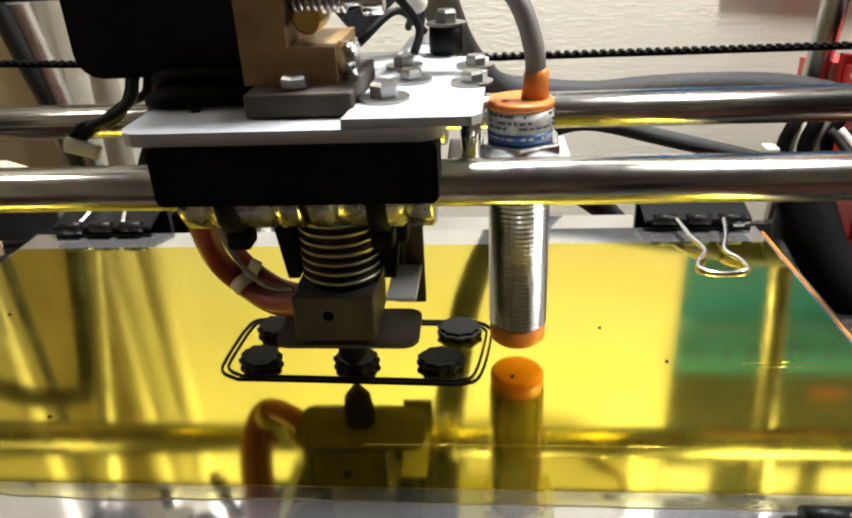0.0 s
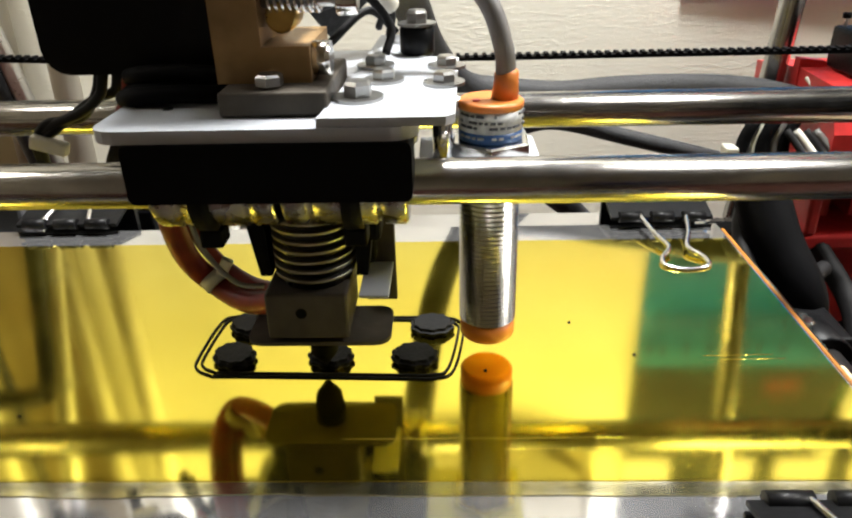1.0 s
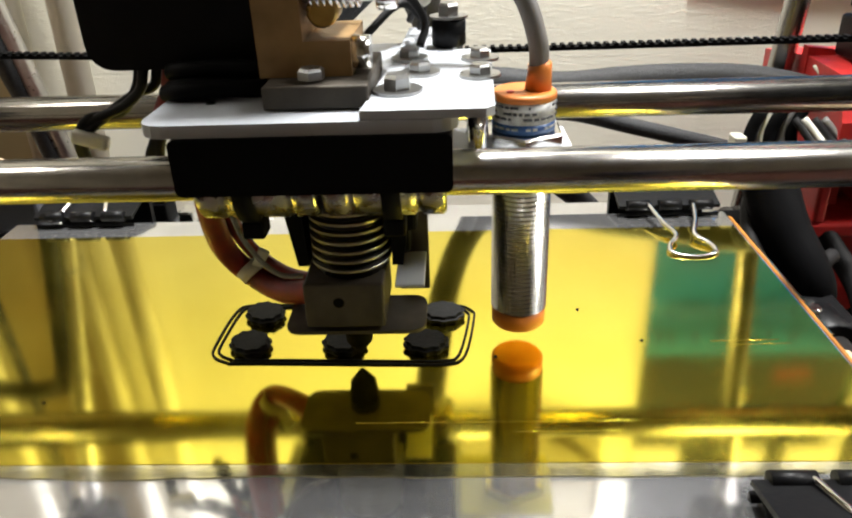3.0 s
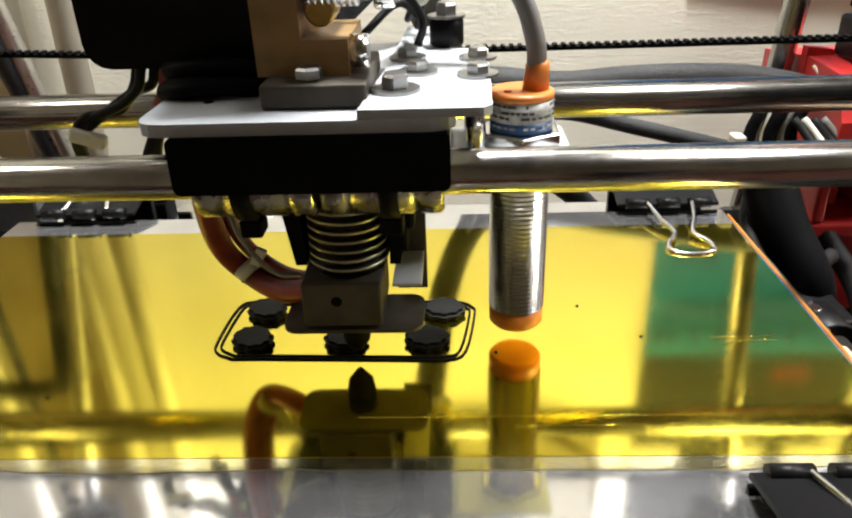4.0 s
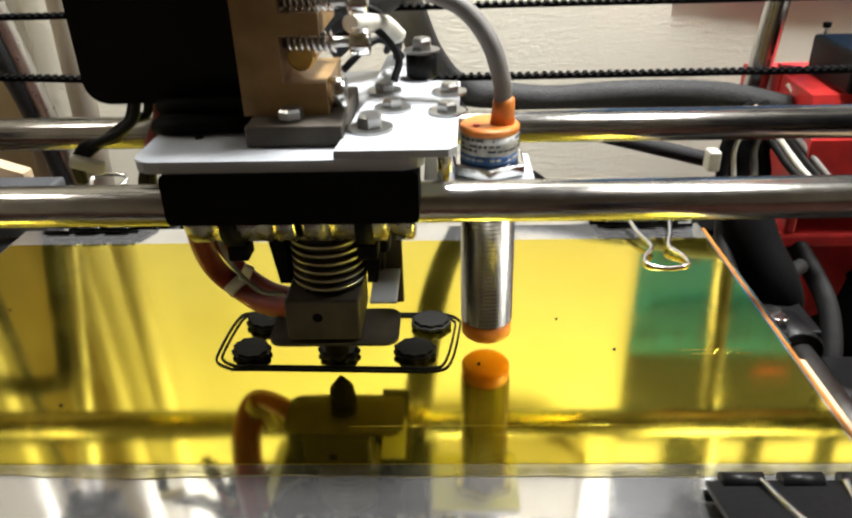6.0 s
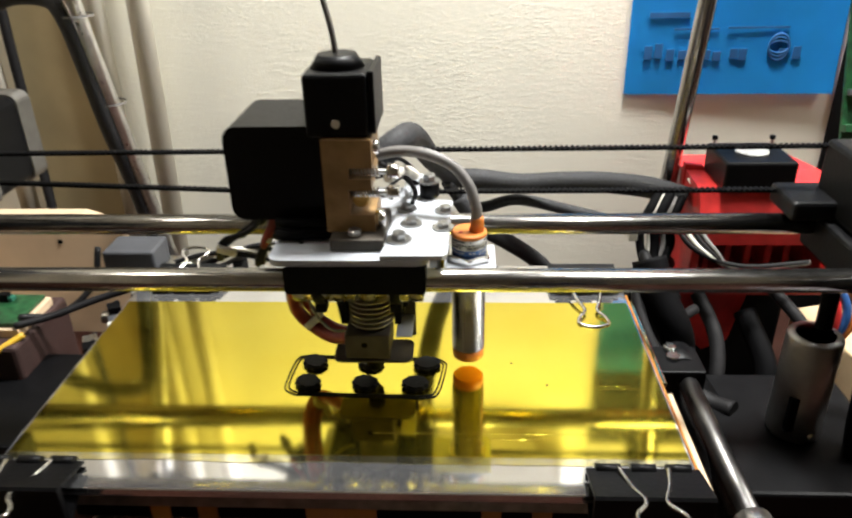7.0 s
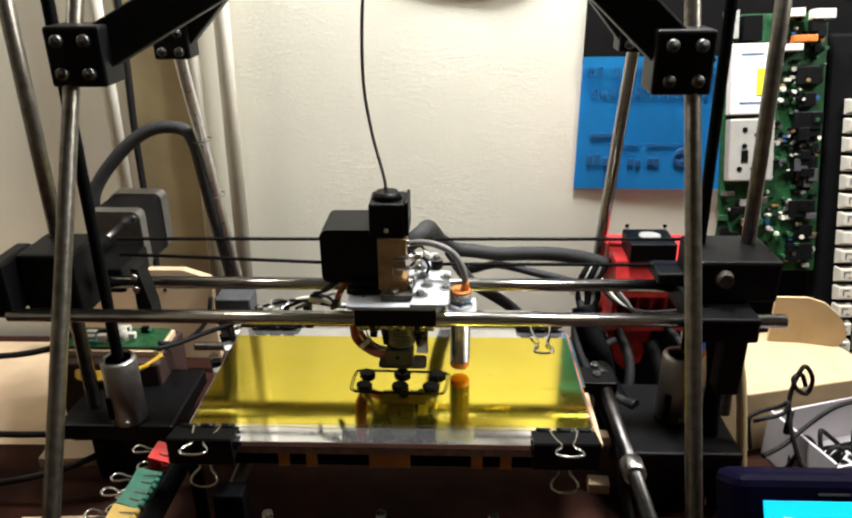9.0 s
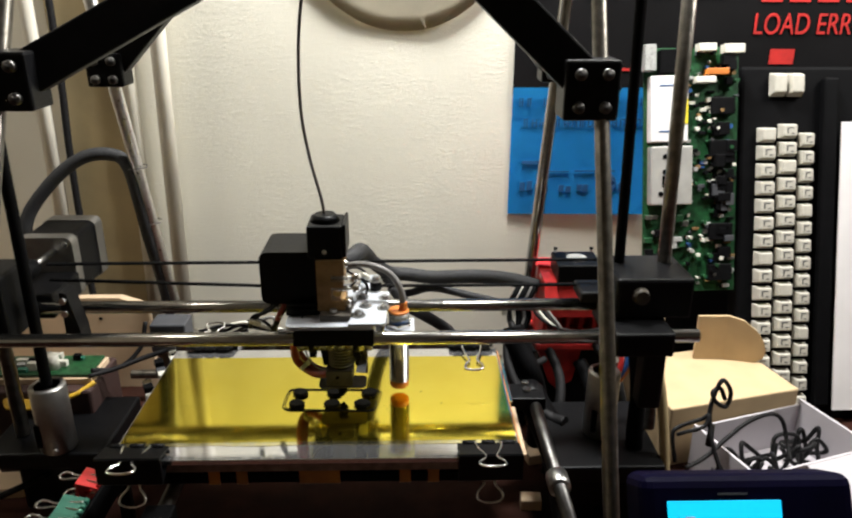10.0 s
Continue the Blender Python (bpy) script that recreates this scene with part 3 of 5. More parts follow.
part("white_tie", tube(B(), [(-0.0160, 0.1420, 0.0760), (-0.0110, 0.1560, 0.0735), (-0.0080, 0.1600, 0.0700)], 0.0017), "tie", car, "white cable tie end")
for k, pts in enumerate(([(-0.0190, 0.1480, 0.0790), (-0.0120, 0.1520, 0.0730), (-0.0080, 0.1540, 0.0670), (-0.0090, 0.1520, 0.0625)],
                         [(-0.0200, 0.1560, 0.0640), (-0.0130, 0.1620, 0.0690), (-0.0080, 0.1680, 0.0640)],
                         [(-0.0220, 0.1600, 0.0760), (-0.0140, 0.1640, 0.0750), (-0.0090, 0.1700, 0.0680), (-0.0100, 0.1760, 0.0620)],
                         [(-0.0230, 0.1580, 0.0700), (-0.0150, 0.1580, 0.0720), (-0.0100, 0.1640, 0.0700), (-0.0120, 0.1740, 0.0640)])):
    part("thin_wire", tube(B(), pts, 0.0008), "rubber", car, "thin black wire")

# hot end
hx, hy = -0.0236, 0.1385
bm, bm2 = B(), B()
cyl(bm, (hx, hy, 0.0225), (hx, hy, 0.0400), 0.0066)
sink = part("heat_sink", bm, "fin", car, "black finned heat sink with bare edges")
for i in range(7):
    z = 0.0245 + i * 0.00195
    bm = B()
    cyl(bm, (hx, hy, z), (hx, hy, z + 0.0006), 0.0079, seg=28)
    part("fin", bm, "finedge", sink, "thin bare metal fin")
heat = part("heater_block", box(B(), -0.0325, -0.0168, 0.1300, 0.1465, 0.0128, 0.0226, 0.0005), "grey", car, "dull grey metal heater block")
part("screw_hole", cyl(B(), (-0.0257, 0.1304, 0.0185), (-0.0257, 0.1299, 0.0185), 0.0011, seg=12), "blackm", heat)
tray = part("shield_plate", prism(B(), rounded(-0.0372, -0.0090, 0.1300, 0.1440, 0.0030), 0.0112, 0.0120, "z"), "grey", car, "bare sheet-metal shield under the heater")
part("shield_upright", box(B(), -0.0150, -0.0085, 0.1465, 0.1475, 0.0120, 0.0400, 0.0003), "grey", car)
part("shield_lip", box(B(), -0.0148, -0.0090, 0.1320, 0.1465, 0.0205, 0.0212, 0.0002), "white", car)
part("heater_clamp", box(B(), -0.0165, -0.0100, 0.1330, 0.1450, 0.0320, 0.0400, 0.0008), "blackm", car)
part("fan_duct", box(B(), -0.0350, -0.0120, 0.1410, 0.1500, 0.0232, 0.0420, 0.001), "blackm", car, "black duct behind the heat sink")
for x in (-0.0345, -0.0128):
    part("duct_arm", prism(B(), [(x - 0.0020, 0.0400), (x + 0.0020, 0.0400), (x + (0.0026 if x < -0.02 else -0.0004), 0.0235), (x + (0.0004 if x < -0.02 else -0.0026), 0.0235)], 0.1360, 0.1410), "blackm", car)
part("nozzle", ring_sweep(B(), [(hx, hy, 0.0112), (hx, hy, 0.0070), (hx, hy, 0.0068), (hx, hy, 0.0045), (hx, hy, 0.0014)], [0.0032, 0.0032, 0.0030, 0.0028, 0.0006], 18), "blackm", car, "soot-dark brass nozzle")
part("heater_sleeve", tube(B(), [(-0.0500, 0.1370, 0.0460), (-0.0515, 0.1400, 0.0370), (-0.0522, 0.1435, 0.0285), (-0.0515, 0.1465, 0.0215), (-0.0478, 0.1480, 0.0158), (-0.0400, 0.1430, 0.0140), (-0.0320, 0.1380, 0.0165)], 0.0025, seg=14), "redw", car, "red insulated heater leads")
part("heater_sleeve", tube(B(), [(-0.0480, 0.1400, 0.0460), (-0.0492, 0.1440, 0.0370), (-0.0496, 0.1470, 0.0290), (-0.0486, 0.1490, 0.0235), (-0.0453, 0.1490, 0.0190), (-0.0385, 0.1450, 0.0168), (-0.0310, 0.1400, 0.0180)], 0.0016, seg=12), "redw", car)
part("sleeve_tie", cyl(B(), (-0.0480, 0.1480, 0.0178), (-0.0462, 0.1472, 0.0160), 0.0034, seg=14), "tie", car, "white nylon tie")
part("tie_tail", box(B(), -0.0012, 0.0012, -0.0006, 0.0006, 0.0, 0.0050, 0.0003, m=pose(-0.0456, 0.1460, 0.0185, 10, 30, 0)), "tie", car, "white tie end")
part("thermistor_wire", tube(B(), [(-0.0440, 0.1290, 0.0420), (-0.0420, 0.1290, 0.0330), (-0.0370, 0.1290, 0.0260), (-0.0320, 0.1300, 0.0245)], 0.0005), "cable", car)

# inductive sensor
sx, sy = 0.0107, 0.1470
sens = part("sensor_barrel", thread(B(), (sx, sy, 0.0075), (sx, sy, 0.0478), 0.0060, 0.0010, seg=56, depth=0.07, crisp=True), "barrel", car, "threaded nickel-plated sensor barrel")
part("sensor_tip", ring_sweep(B(), [(sx, sy, 0.0034), (sx, sy, 0.0035), (sx, sy, 0.0041), (sx, sy, 0.0076)], [0.0050, 0.0053, 0.0058, 0.0058], 40), "orange", sens, "orange plastic sensor tip")
part("sensor_label", ring_sweep(B(), [(sx, sy, 0.0476), (sx, sy, 0.0495)], [0.0061, 0.0061], 32), "blue", sens, "blue printed label band")
part("sensor_label", ring_sweep(B(), [(sx, sy, 0.0495), (sx, sy, 0.0535)], [0.0061, 0.0061], 32), "label", sens, "grey printed label band")
part("sensor_cap", ring_sweep(B(), [(sx, sy, 0.0535), (sx, sy, 0.0545), (sx, sy, 0.0549)], [0.0062, 0.0062, 0.0058], 32), "orange", sens, "orange plastic cap")
rnd = random.Random(21)
for z in (0.0528, 0.0516, 0.0506, 0.0487):
    a = radians(205)
    while a < radians(350):
        w = radians(4 + 12 * rnd.random())
        if rnd.random() > 0.25:
            arc = [(sx + 0.00612 * math.cos(a + w * k / 4), sy + 0.00612 * math.sin(a + w * k / 4), z) for k in range(5)]
            part("letter_bar", ring_sweep(B(), arc, [0.00026] * 5, 5), "slate" if z > 0.049 else "label", sens)
        a += w + radians(4)
part("cap_dot", cyl(B(), (sx - 0.0028, sy - 0.0020, 0.0549), (sx - 0.0028, sy - 0.0020, 0.0552), 0.0007, seg=10), "red", sens, "small red dot")
part("strain_relief", ring_sweep(B(), [(sx + 0.0026, sy, 0.0548), (sx + 0.0028, sy, 0.0580), (sx + 0.0028, sy, 0.0596), (sx + 0.0027, sy, 0.0598)], [0.0026, 0.0023, 0.0023, 0.0018], 16), "orange", sens, "orange cable boot")
part("sensor_cable", tube(B(), [(sx + 0.0027, sy, 0.0590), (sx + 0.0022, sy, 0.0640), (sx - 0.0005, sy + 0.001, 0.0715), (sx - 0.0060, sy + 0.003, 0.0775), (sx - 0.0150, sy + 0.006, 0.0805), (sx - 0.0250, sy + 0.010, 0.0800), (sx - 0.0330, sy + 0.014, 0.0770)], 0.0019, seg=14), "cable", sens, "grey round cable")
for z in (0.0400, 0.0448):
    nut = ring_sweep(B(), [(sx, sy, z), (sx, sy, z + 0.0004), (sx, sy, z + 0.0022), (sx, sy, z + 0.0026)], [0.0078, 0.0083, 0.0083, 0.0078], 6)
    for f in nut.faces:
        f.smooth = False
    part("lock_nut", nut, "chrome", sens, "large nickel-plated nut")
part("sensor_bracket", box(B(), -0.0030, 0.0200, 0.1370, 0.1570, 0.0428, 0.0446, 0.0004), "white", car, "white sheet-metal sensor bracket")
for y in (0.1385, 0.1530):
    part("spacer", cyl(B(), (0.0016, y, 0.0446), (0.0016, y, 0.0583), 0.0018, seg=14), "chrome", car, "bright spacer tube")

# filament and cable looms
fil = thing("filament", "thin grey plastic filament hanging down into the extruder", "filament")
part("strand", tube(B(), [(-0.0300, 0.1430, 0.108), (-0.0315, 0.1450, 0.1230), (-0.0380, 0.150, 0.1480), (-0.0415, 0.152, 0.1760), (-0.0400, 0.153, 0.2150), (-0.0340, 0.155, 0.2500), (-0.0280, 0.158, 0.2850)], 0.00095, seg=8), "filament", fil)
loom = thing("cable_loom", "dark braided cable sleeve running from the carriage to the electronics", "cable")
part("sleeve", tube(B(), [(-0.0280, 0.1740, 0.0660), (-0.0140, 0.1800, 0.0765), (-0.0105, 0.2150, 0.0670), (-0.0045, 0.2500, 0.0450), (0.0060, 0.2700, 0.0290), (0.0200, 0.2760, 0.0250), (0.0400, 0.2720, 0.0240), (0.0600, 0.2680, 0.0262), (0.0800, 0.2640, 0.0275), (0.1000, 0.2560, 0.0280), (0.1180, 0.2500, 0.0250)], 0.0053, seg=14), "sleeve", loom)
part("sleeve", tube(B(), [(0.0020, 0.2640, 0.0280), (0.0120, 0.2740, 0.0110), (0.0220, 0.2770, 0.0090), (0.0400, 0.2770, 0.0130), (0.0700, 0.2770, 0.0060), (0.1050, 0.2770, -0.0030)], 0.0030, seg=12), "sleeve", loom)
part("sleeve", tube(B(), [(0.0080, 0.2680, 0.0180), (0.0200, 0.2680, 0.0020), (0.0360, 0.2760, -0.0120), (0.0520, 0.2840, -0.0270), (0.0700, 0.2920, -0.0500)], 0.0046, seg=12), "sleeve", loom)

# ---- bed ----
BX0, BX1, BY0, BY1 = -0.1395, 0.0815, 0.0865, 0.2105
bed = thing("print_bed", "aluminium print bed covered with mirror-like yellow film", "printer bed")
part("base_plate", box(B(), BX0, BX1, BY0, BY1, -0.0046, -0.0013, 0.0004), "alu", bed, "polished aluminium plate")
part("film", box(B(), BX0 + 0.001, BX1 - 0.001, 0.1022, 0.1990, -0.0013, -0.0010), "film", bed, "glossy yellow film")
edge = [(BX0 + 0.001, 0.1022), (BX1 - 0.001, 0.1022)]
for i in range(41):
    u = i / 40
    edge.append((BX1 - 0.001 + (BX0 - BX1 + 0.002) * u, 0.0990 + 0.0011 * noise.noise((u * 7, 0, 3)) + 0.0006 * noise.noise((u * 31, 2, 3))))
part("film_edge", prism(B(), edge, -0.0013, -0.0011, "z"), "filmedge", bed, "frayed pale edge of the film")
for y, x0, x1 in ((0.1130, -0.020, 0.052), (0.1102, 0.010, 0.036), (0.1395, -0.138, -0.105), (0.1395, 0.055, 0.070), (0.1380, 0.058, 0.072)):
    part("film_line", cyl(B(), (x0, y, -0.00102), (x1, y + 0.0003, -0.00102), 0.00009, seg=6), "film", bed, "thin raised line across the film")
for x, y in ((-0.118, 0.160), (0.028, 0.1535), (0.0075, 0.1345), (-0.020, 0.170), (0.040, 0.140), (-0.085, 0.120)):
    part("speck", cyl(B(), (x, y, -0.00105), (x + 0.0006, y, -0.00085), 0.0003, seg=6), "skirt", bed, "tiny dark speck")
part("insulation", box(B(), BX0 + 0.003, BX1 - 0.003, BY0 + 0.002, BY1 - 0.003, -0.0104, -0.0048), "thread", bed, "dull metal lower sheet")
part("edge_tape", box(B(), BX1, BX1 + 0.0008, BY0 + 0.002, BY1 - 0.004, -0.0050, -0.0012, 0.0002), "tape", bed, "amber folded edge tape")
# the bed's lit right edge, its brightness put in as two pale strips
part("edge_strip", box(B(), BX1 + 0.0009, BX1 + 0.0034, BY0 + 0.004, BY0 + 0.052, -0.0052, -0.0030, 0.0003), "pinkwood", bed, "pale strip standing in for the lit aluminium edge")
part("edge_strip", box(B(), BX1 + 0.0009, BX1 + 0.0030, BY0 + 0.058, BY1 - 0.006, -0.0052, -0.0030, 0.0003), "filmedge", bed, "pale film-toned strip for the lit far half of the edge")
for x, w in ((-0.0850, 0.003), (-0.0700, 0.003), (-0.0280, 0.011), (0.0185, 0.003), (0.0340, 0.003)):
    part("tape_flap", box(B(), x - w, x + w, BY0 + 0.002, BY0 + 0.0026, -0.0185, -0.0102), "tape", bed, "orange tape strip")
part("sledge", box(B(), -0.120, 0.066, BY0 + 0.012, BY1 - 0.012, -0.0260, -0.0200, 0.001), "blackm", bed, "dark lower sledge")
for x in (-0.11, 0.056):
    for y in (BY0 + 0.02, BY1 - 0.02):
        part("spring_post", cyl(B(), (x, y, -0.0200), (x, y, -0.0100), 0.003, seg=10), "zinc", bed)
for x in (-0.112, 0.106):
    part("slide_arm", box(B(), min(x, -0.06 if x < 0 else 0.05) - 0.007, max(x, -0.06 if x < 0 else 0.05) + 0.007, 0.180, 0.200, -0.0330, -0.0235, 0.001), "black", bed)
    part("arm_screw", cyl(B(), (x - 0.005, 0.190, -0.0235), (x - 0.005, 0.190, -0.0215), 0.0028, seg=10), "chrome", bed, "shiny screw head")

prints = []


def blob(x, y):
    """A small black printed disc with a notched rim."""
    bm = B()
    n = 40
    zs, rs = (-0.0010, -0.0002, 0.0003, 0.0004, 0.0011), (0.0046, 0.0051, 0.0051, 0.0045, 0.0043)
    rings = []
    for z, r in zip(zs, rs):
        rings.append([bm.verts.new((r * (1.03 if (k // 2) % 2 else 0.95) * math.cos(k * math.tau / n), 0.86 * r * (1.03 if (k // 2) % 2 else 0.95) * math.sin(k * math.tau / n), z)) for k in range(n)])
    for a, b in zip(rings, rings[1:]):
        for k in range(n):
            bm.faces.new((a[k], a[(k + 1) % n], b[(k + 1) % n], b[k]))
    bm.faces.new(rings[-1])
    ob = mesh_object("printed_gear", bm, "skirt")
    ob.matrix_basis = pose(x, y + 0.0012, 0, 0, 0, 900 * x)
    return tagged(ob, "small black freshly printed toothed disc on the film", "printed part", "printed discs")


for x, y in ((-0.0467, 0.1380), (-0.0255, 0.1378), (-0.0073, 0.1377), (-0.0462, 0.1507), (-0.0036, 0.1500), (-0.0250, 0.1508)):
    prints.append(blob(x, y))
skirt = thing("printed_outline", "thin black double outline printed round the discs", "printed outline")
for d in (0.0, 0.0012):
    c = [(-0.0495 - d * 0.5, 0.1341 - d), (-0.0400, 0.1339 - d), (-0.0120, 0.1330 - d), (-0.0035 + d * 0.5, 0.1329 - d), (0.0000 + d, 0.1355 - d * 0.5), (0.0024 + d, 0.1500), (0.0019 + d, 0.1530 + d * 0.5), (-0.0005, 0.1548 + d), (-0.0120, 0.1552 + d), (-0.0400, 0.1560 + d), (-0.0500 - d * 0.3, 0.1562 + d), (-0.0528 - d, 0.1540 + d * 0.3), (-0.0538 - d, 0.1400), (-0.0528 - d, 0.1362 - d * 0.7)]
    c = [Vector((x, y, -0.0008)) for x, y in c]
    c = curve_points(c + [c[0]], 4)
    part("line", ring_sweep(B(), c, [0.00028] * len(c), 6), "skirt", skirt)
prints.append(skirt)


def clip_wire(w, h, r=0.0007):
    """One bent wire handle, in the xz plane from its root up."""
    return [(-w * 0.42, 0, 0), (-w * 0.30, 0, h * 0.35), (-w * 0.16, 0, h * 0.62), (-w * 0.34, 0, h * 0.80), (-w * 0.36, 0, h * 0.93), (-w * 0.15, 0, h), (w * 0.15, 0, h), (w * 0.36, 0, h * 0.93), (w * 0.34, 0, h * 0.80), (w * 0.16, 0, h * 0.62), (w * 0.30, 0, h * 0.35), (w * 0.42, 0, 0)]


def binder_clip(at, width, mat, label, up_tilt, down_tilt, depth=0.016, wire=0.024):
    """A fold-back clip biting an edge: wedge body with its mouth to +y, a wire handle above and one below."""
    ob = thing("binder_clip", label, "binder clip", "clips on the bed", at)
    w = width / 2
    prism_bm = B()
    prism(prism_bm, [(0.0, 0.0008), (0.0, 0.0), (-depth * 0.95, -0.0100), (-depth, -0.0092), (-depth, 0.0060), (-depth * 0.95, 0.0068), (0.0, 0.0032), (0.0, 0.0022), (-depth * 0.86, 0.0052), (-depth * 0.86, -0.0078)], -w, w, "x")
    body = part("body", prism_bm, mat, ob, "sprung steel clip body")
    for x in (-w * 0.62, 0.0, w * 0.62):
        part("hinge", cyl(B(), (x - w * 0.22, -0.0002, 0.0032), (x + w * 0.22, -0.0002, 0.0032), 0.0017, seg=10), mat, body)
    for tilt, z in ((up_tilt, 0.0040), (down_tilt, -0.0020)):
        mt = Matrix.Translation((0, 0, z)) @ Matrix.Rotation(radians(tilt), 4, "X")
        pts = [mt @ Vector(p) for p in clip_wire(width * 0.54, wire)]
        part("handle", tube(B(), pts, 0.00075, n=5, seg=8), "chrome", ob, "bent nickel wire handle")
    return ob


on_bed = []
on_bed.append(binder_clip(pose(0.0640, BY0 + 0.008, -0.001), 0.034, "black", "black binder clip holding the film to the bed front", 82, 137, 0.016, 0.027))
on_bed.append(binder_clip(pose(-0.1260, BY0 + 0.008, -0.001), 0.034, "black", "black binder clip holding the film to the bed front", 86, 137, 0.016, 0.027))
on_bed.append(binder_clip(pose(0.0640, BY1 - 0.003, -0.001, 0, 0, 180), 0.030, "black", "black binder clip gripping the far edge of the bed", -98, -112, 0.016, 0.028))
on_bed.append(binder_clip(pose(-0.1160, BY1 - 0.003, -0.001, 0, 0, 180), 0.031, "black", "black binder clip gripping the far edge of the bed", 72, 128))

side = thing("clip_strip", "dark flat strip beside the bed holding coloured clips", "strip")
part("rail", bar((-0.1500, 0.116, -0.0345), (-0.1530, 0.042, -0.0365), 0.012, 0.0022), "blackm", side)
for y in (0.114, 0.046):
    part("post", box(B(), -0.1535, -0.1465, y - 0.003, y + 0.003, TABLE_Z, -0.0358, 0.0008), "blackm", side)
for x, y, mat, word, turn in ((-0.1640, 0.104, "red", "red", -92), (-0.1660, 0.081, "green", "green", -88), (-0.1665, 0.067, "green", "green", -95), (-0.1675, 0.052, "yellow", "yellow", -90)):
    cl = binder_clip(pose(x + 0.0075, y, -0.036, 0, 0, turn), 0.015, mat, word + " binder clip with its wire handle folded out", 84, 100, 0.013)
    cl["group"] = "coloured clips"

for x, y in ((-0.107, 0.109), (-0.037, 0.111), (0.032, 0.1105)):
    pin = thing("steel_pin", "short bright steel bolt standing on the table under the bed", "bolt", "bolts under the bed")
    part("shank", cyl(B(), (x, y, TABLE_Z), (x - 0.001, y, -0.080), 0.0032, seg=14), "chrome", pin)
    part("collar", cyl(B(), (x - 0.0005, y, -0.0985), (x - 0.0006, y, -0.0945), 0.0042, seg=6), "dullsteel", pin)

# ---- electronics and boxes behind the right end ----
unit = thing("electronics_unit", "bright red plastic housing with a small black fan on top", "electronics box")
hs = part("housing", prism(B(), [(0.232, 0.008), (0.298, 0.008), (0.298, 0.030), (0.262, 0.0345), (0.238, 0.0335), (0.232, 0.020)], 0.120, 0.184, "x"), "red", unit, "sloping red plastic lid")
part("back_plate", box(B(), 0.120, 0.184, 0.268, 0.298, -0.016, 0.0078, 0.001), "red", unit)
for x in (0.118, 0.179):
    part("cheek", box(B(), x + 0.002, x + 0.006, 0.236, 0.2678, -0.016, 0.0078, 0.001), "red", unit)
for x in (0.131, 0.141, 0.151, 0.161, 0.170):
    part("rib", box(B(), x, x + 0.003, 0.250, 0.2678, -0.0150, 0.0076, 0.0005), "red", unit)
part("floor_plate", box(B(), 0.116, 0.186, 0.236, 0.298, -0.0215, -0.0163, 0.001), "red", unit)
part("front_leg", prism(B(), [(0.118, -0.0216), (0.152, -0.0216), (0.146, -0.050), (0.134, -0.056), (0.128, -0.050)], 0.240, 0.262), "red", unit)
part("base", box(B(), 0.124, 0.182, 0.262, 0.296, TABLE_Z, -0.0218, 0.002), "blackm", unit, "dark base under the red housing")
part("ear", prism(B(), [(0.1195, 0.010), (0.1235, 0.006), (0.132, 0.030), (0.128, 0.0365), (0.1195, 0.0375)], 0.2625, 0.2665), "red", unit)
for k in range(3):
    part("thread_wire", tube(B(), [(0.1195, 0.256, 0.0325), (0.1215 + 0.002 * k, 0.252, 0.029 - 0.002 * k), (0.126 + 0.002 * k, 0.254, 0.0255), (0.128, 0.260, 0.022)], 0.0006), "tie", unit)
fan = part("fan", box(B(), 0.1285, 0.1605, 0.2335, 0.2640, 0.0346, 0.0480, 0.0012), "black", unit, "small black square fan")
part("fan_hub", cyl(B(), (0.1445, 0.2487, 0.0480), (0.1445, 0.2487, 0.0490), 0.0075, seg=24), "label", fan, "pale fan hub label")
for x in (0.1310, 0.1580):
    part("fan_screw", cyl(B(), (x, 0.261, 0.0480), (x, 0.261, 0.0520), 0.0007, seg=8), "zinc", fan)
    part("nut", cyl(B(), (x, 0.261, 0.0505), (x, 0.261, 0.0522), 0.0014, seg=6), "blackm", fan)
for i, (dx, m) in enumerate(((0, "rubber"), (0.003, "tie"), (0.006, "rubber"), (0.009, "cable"))):
    part("wire", tube(B(), [(0.108 + dx, 0.238, 0.020), (0.118 + dx, 0.228, 0.008), (0.140, 0.226, 0.000 - dx * 0.4), (0.172, 0.228, 0.001)], 0.0012), m, unit)
part("indicator", ring_sweep(B(), [(0.1835, 0.2365, -0.002), (0.1835, 0.2335, -0.002)], [0.0016, 0.0014], 10), "led", unit, "glowing red indicator light")
for k, (x0, m, r) in enumerate(((0.0962, "blackm", 0.0021), (0.1000, "tie", 0.0012), (0.1022, "blackm", 0.0026), (0.1060, "cable", 0.0013), (0.1090, "blackm", 0.0022))):
    part("strand", tube(B(), [(0.106 + 0.003 * k, 0.252, 0.0285), (x0 + 0.003, 0.242, 0.0225), (x0 - 0.0005, 0.240, 0.0150), (x0 - 0.0008 + 0.0004 * k, 0.238, 0.0060), (0.098 + 0.002 * k, 0.232, -0.004), (0.104 + 0.002 * k, 0.222, -0.016)], r), m, unit, "cable strand")
part("plug_latch", box(B(), 0.0895, 0.0935, 0.236, 0.242, 0.0080, 0.0150, 0.0006), "tie", unit, "white plug housing")
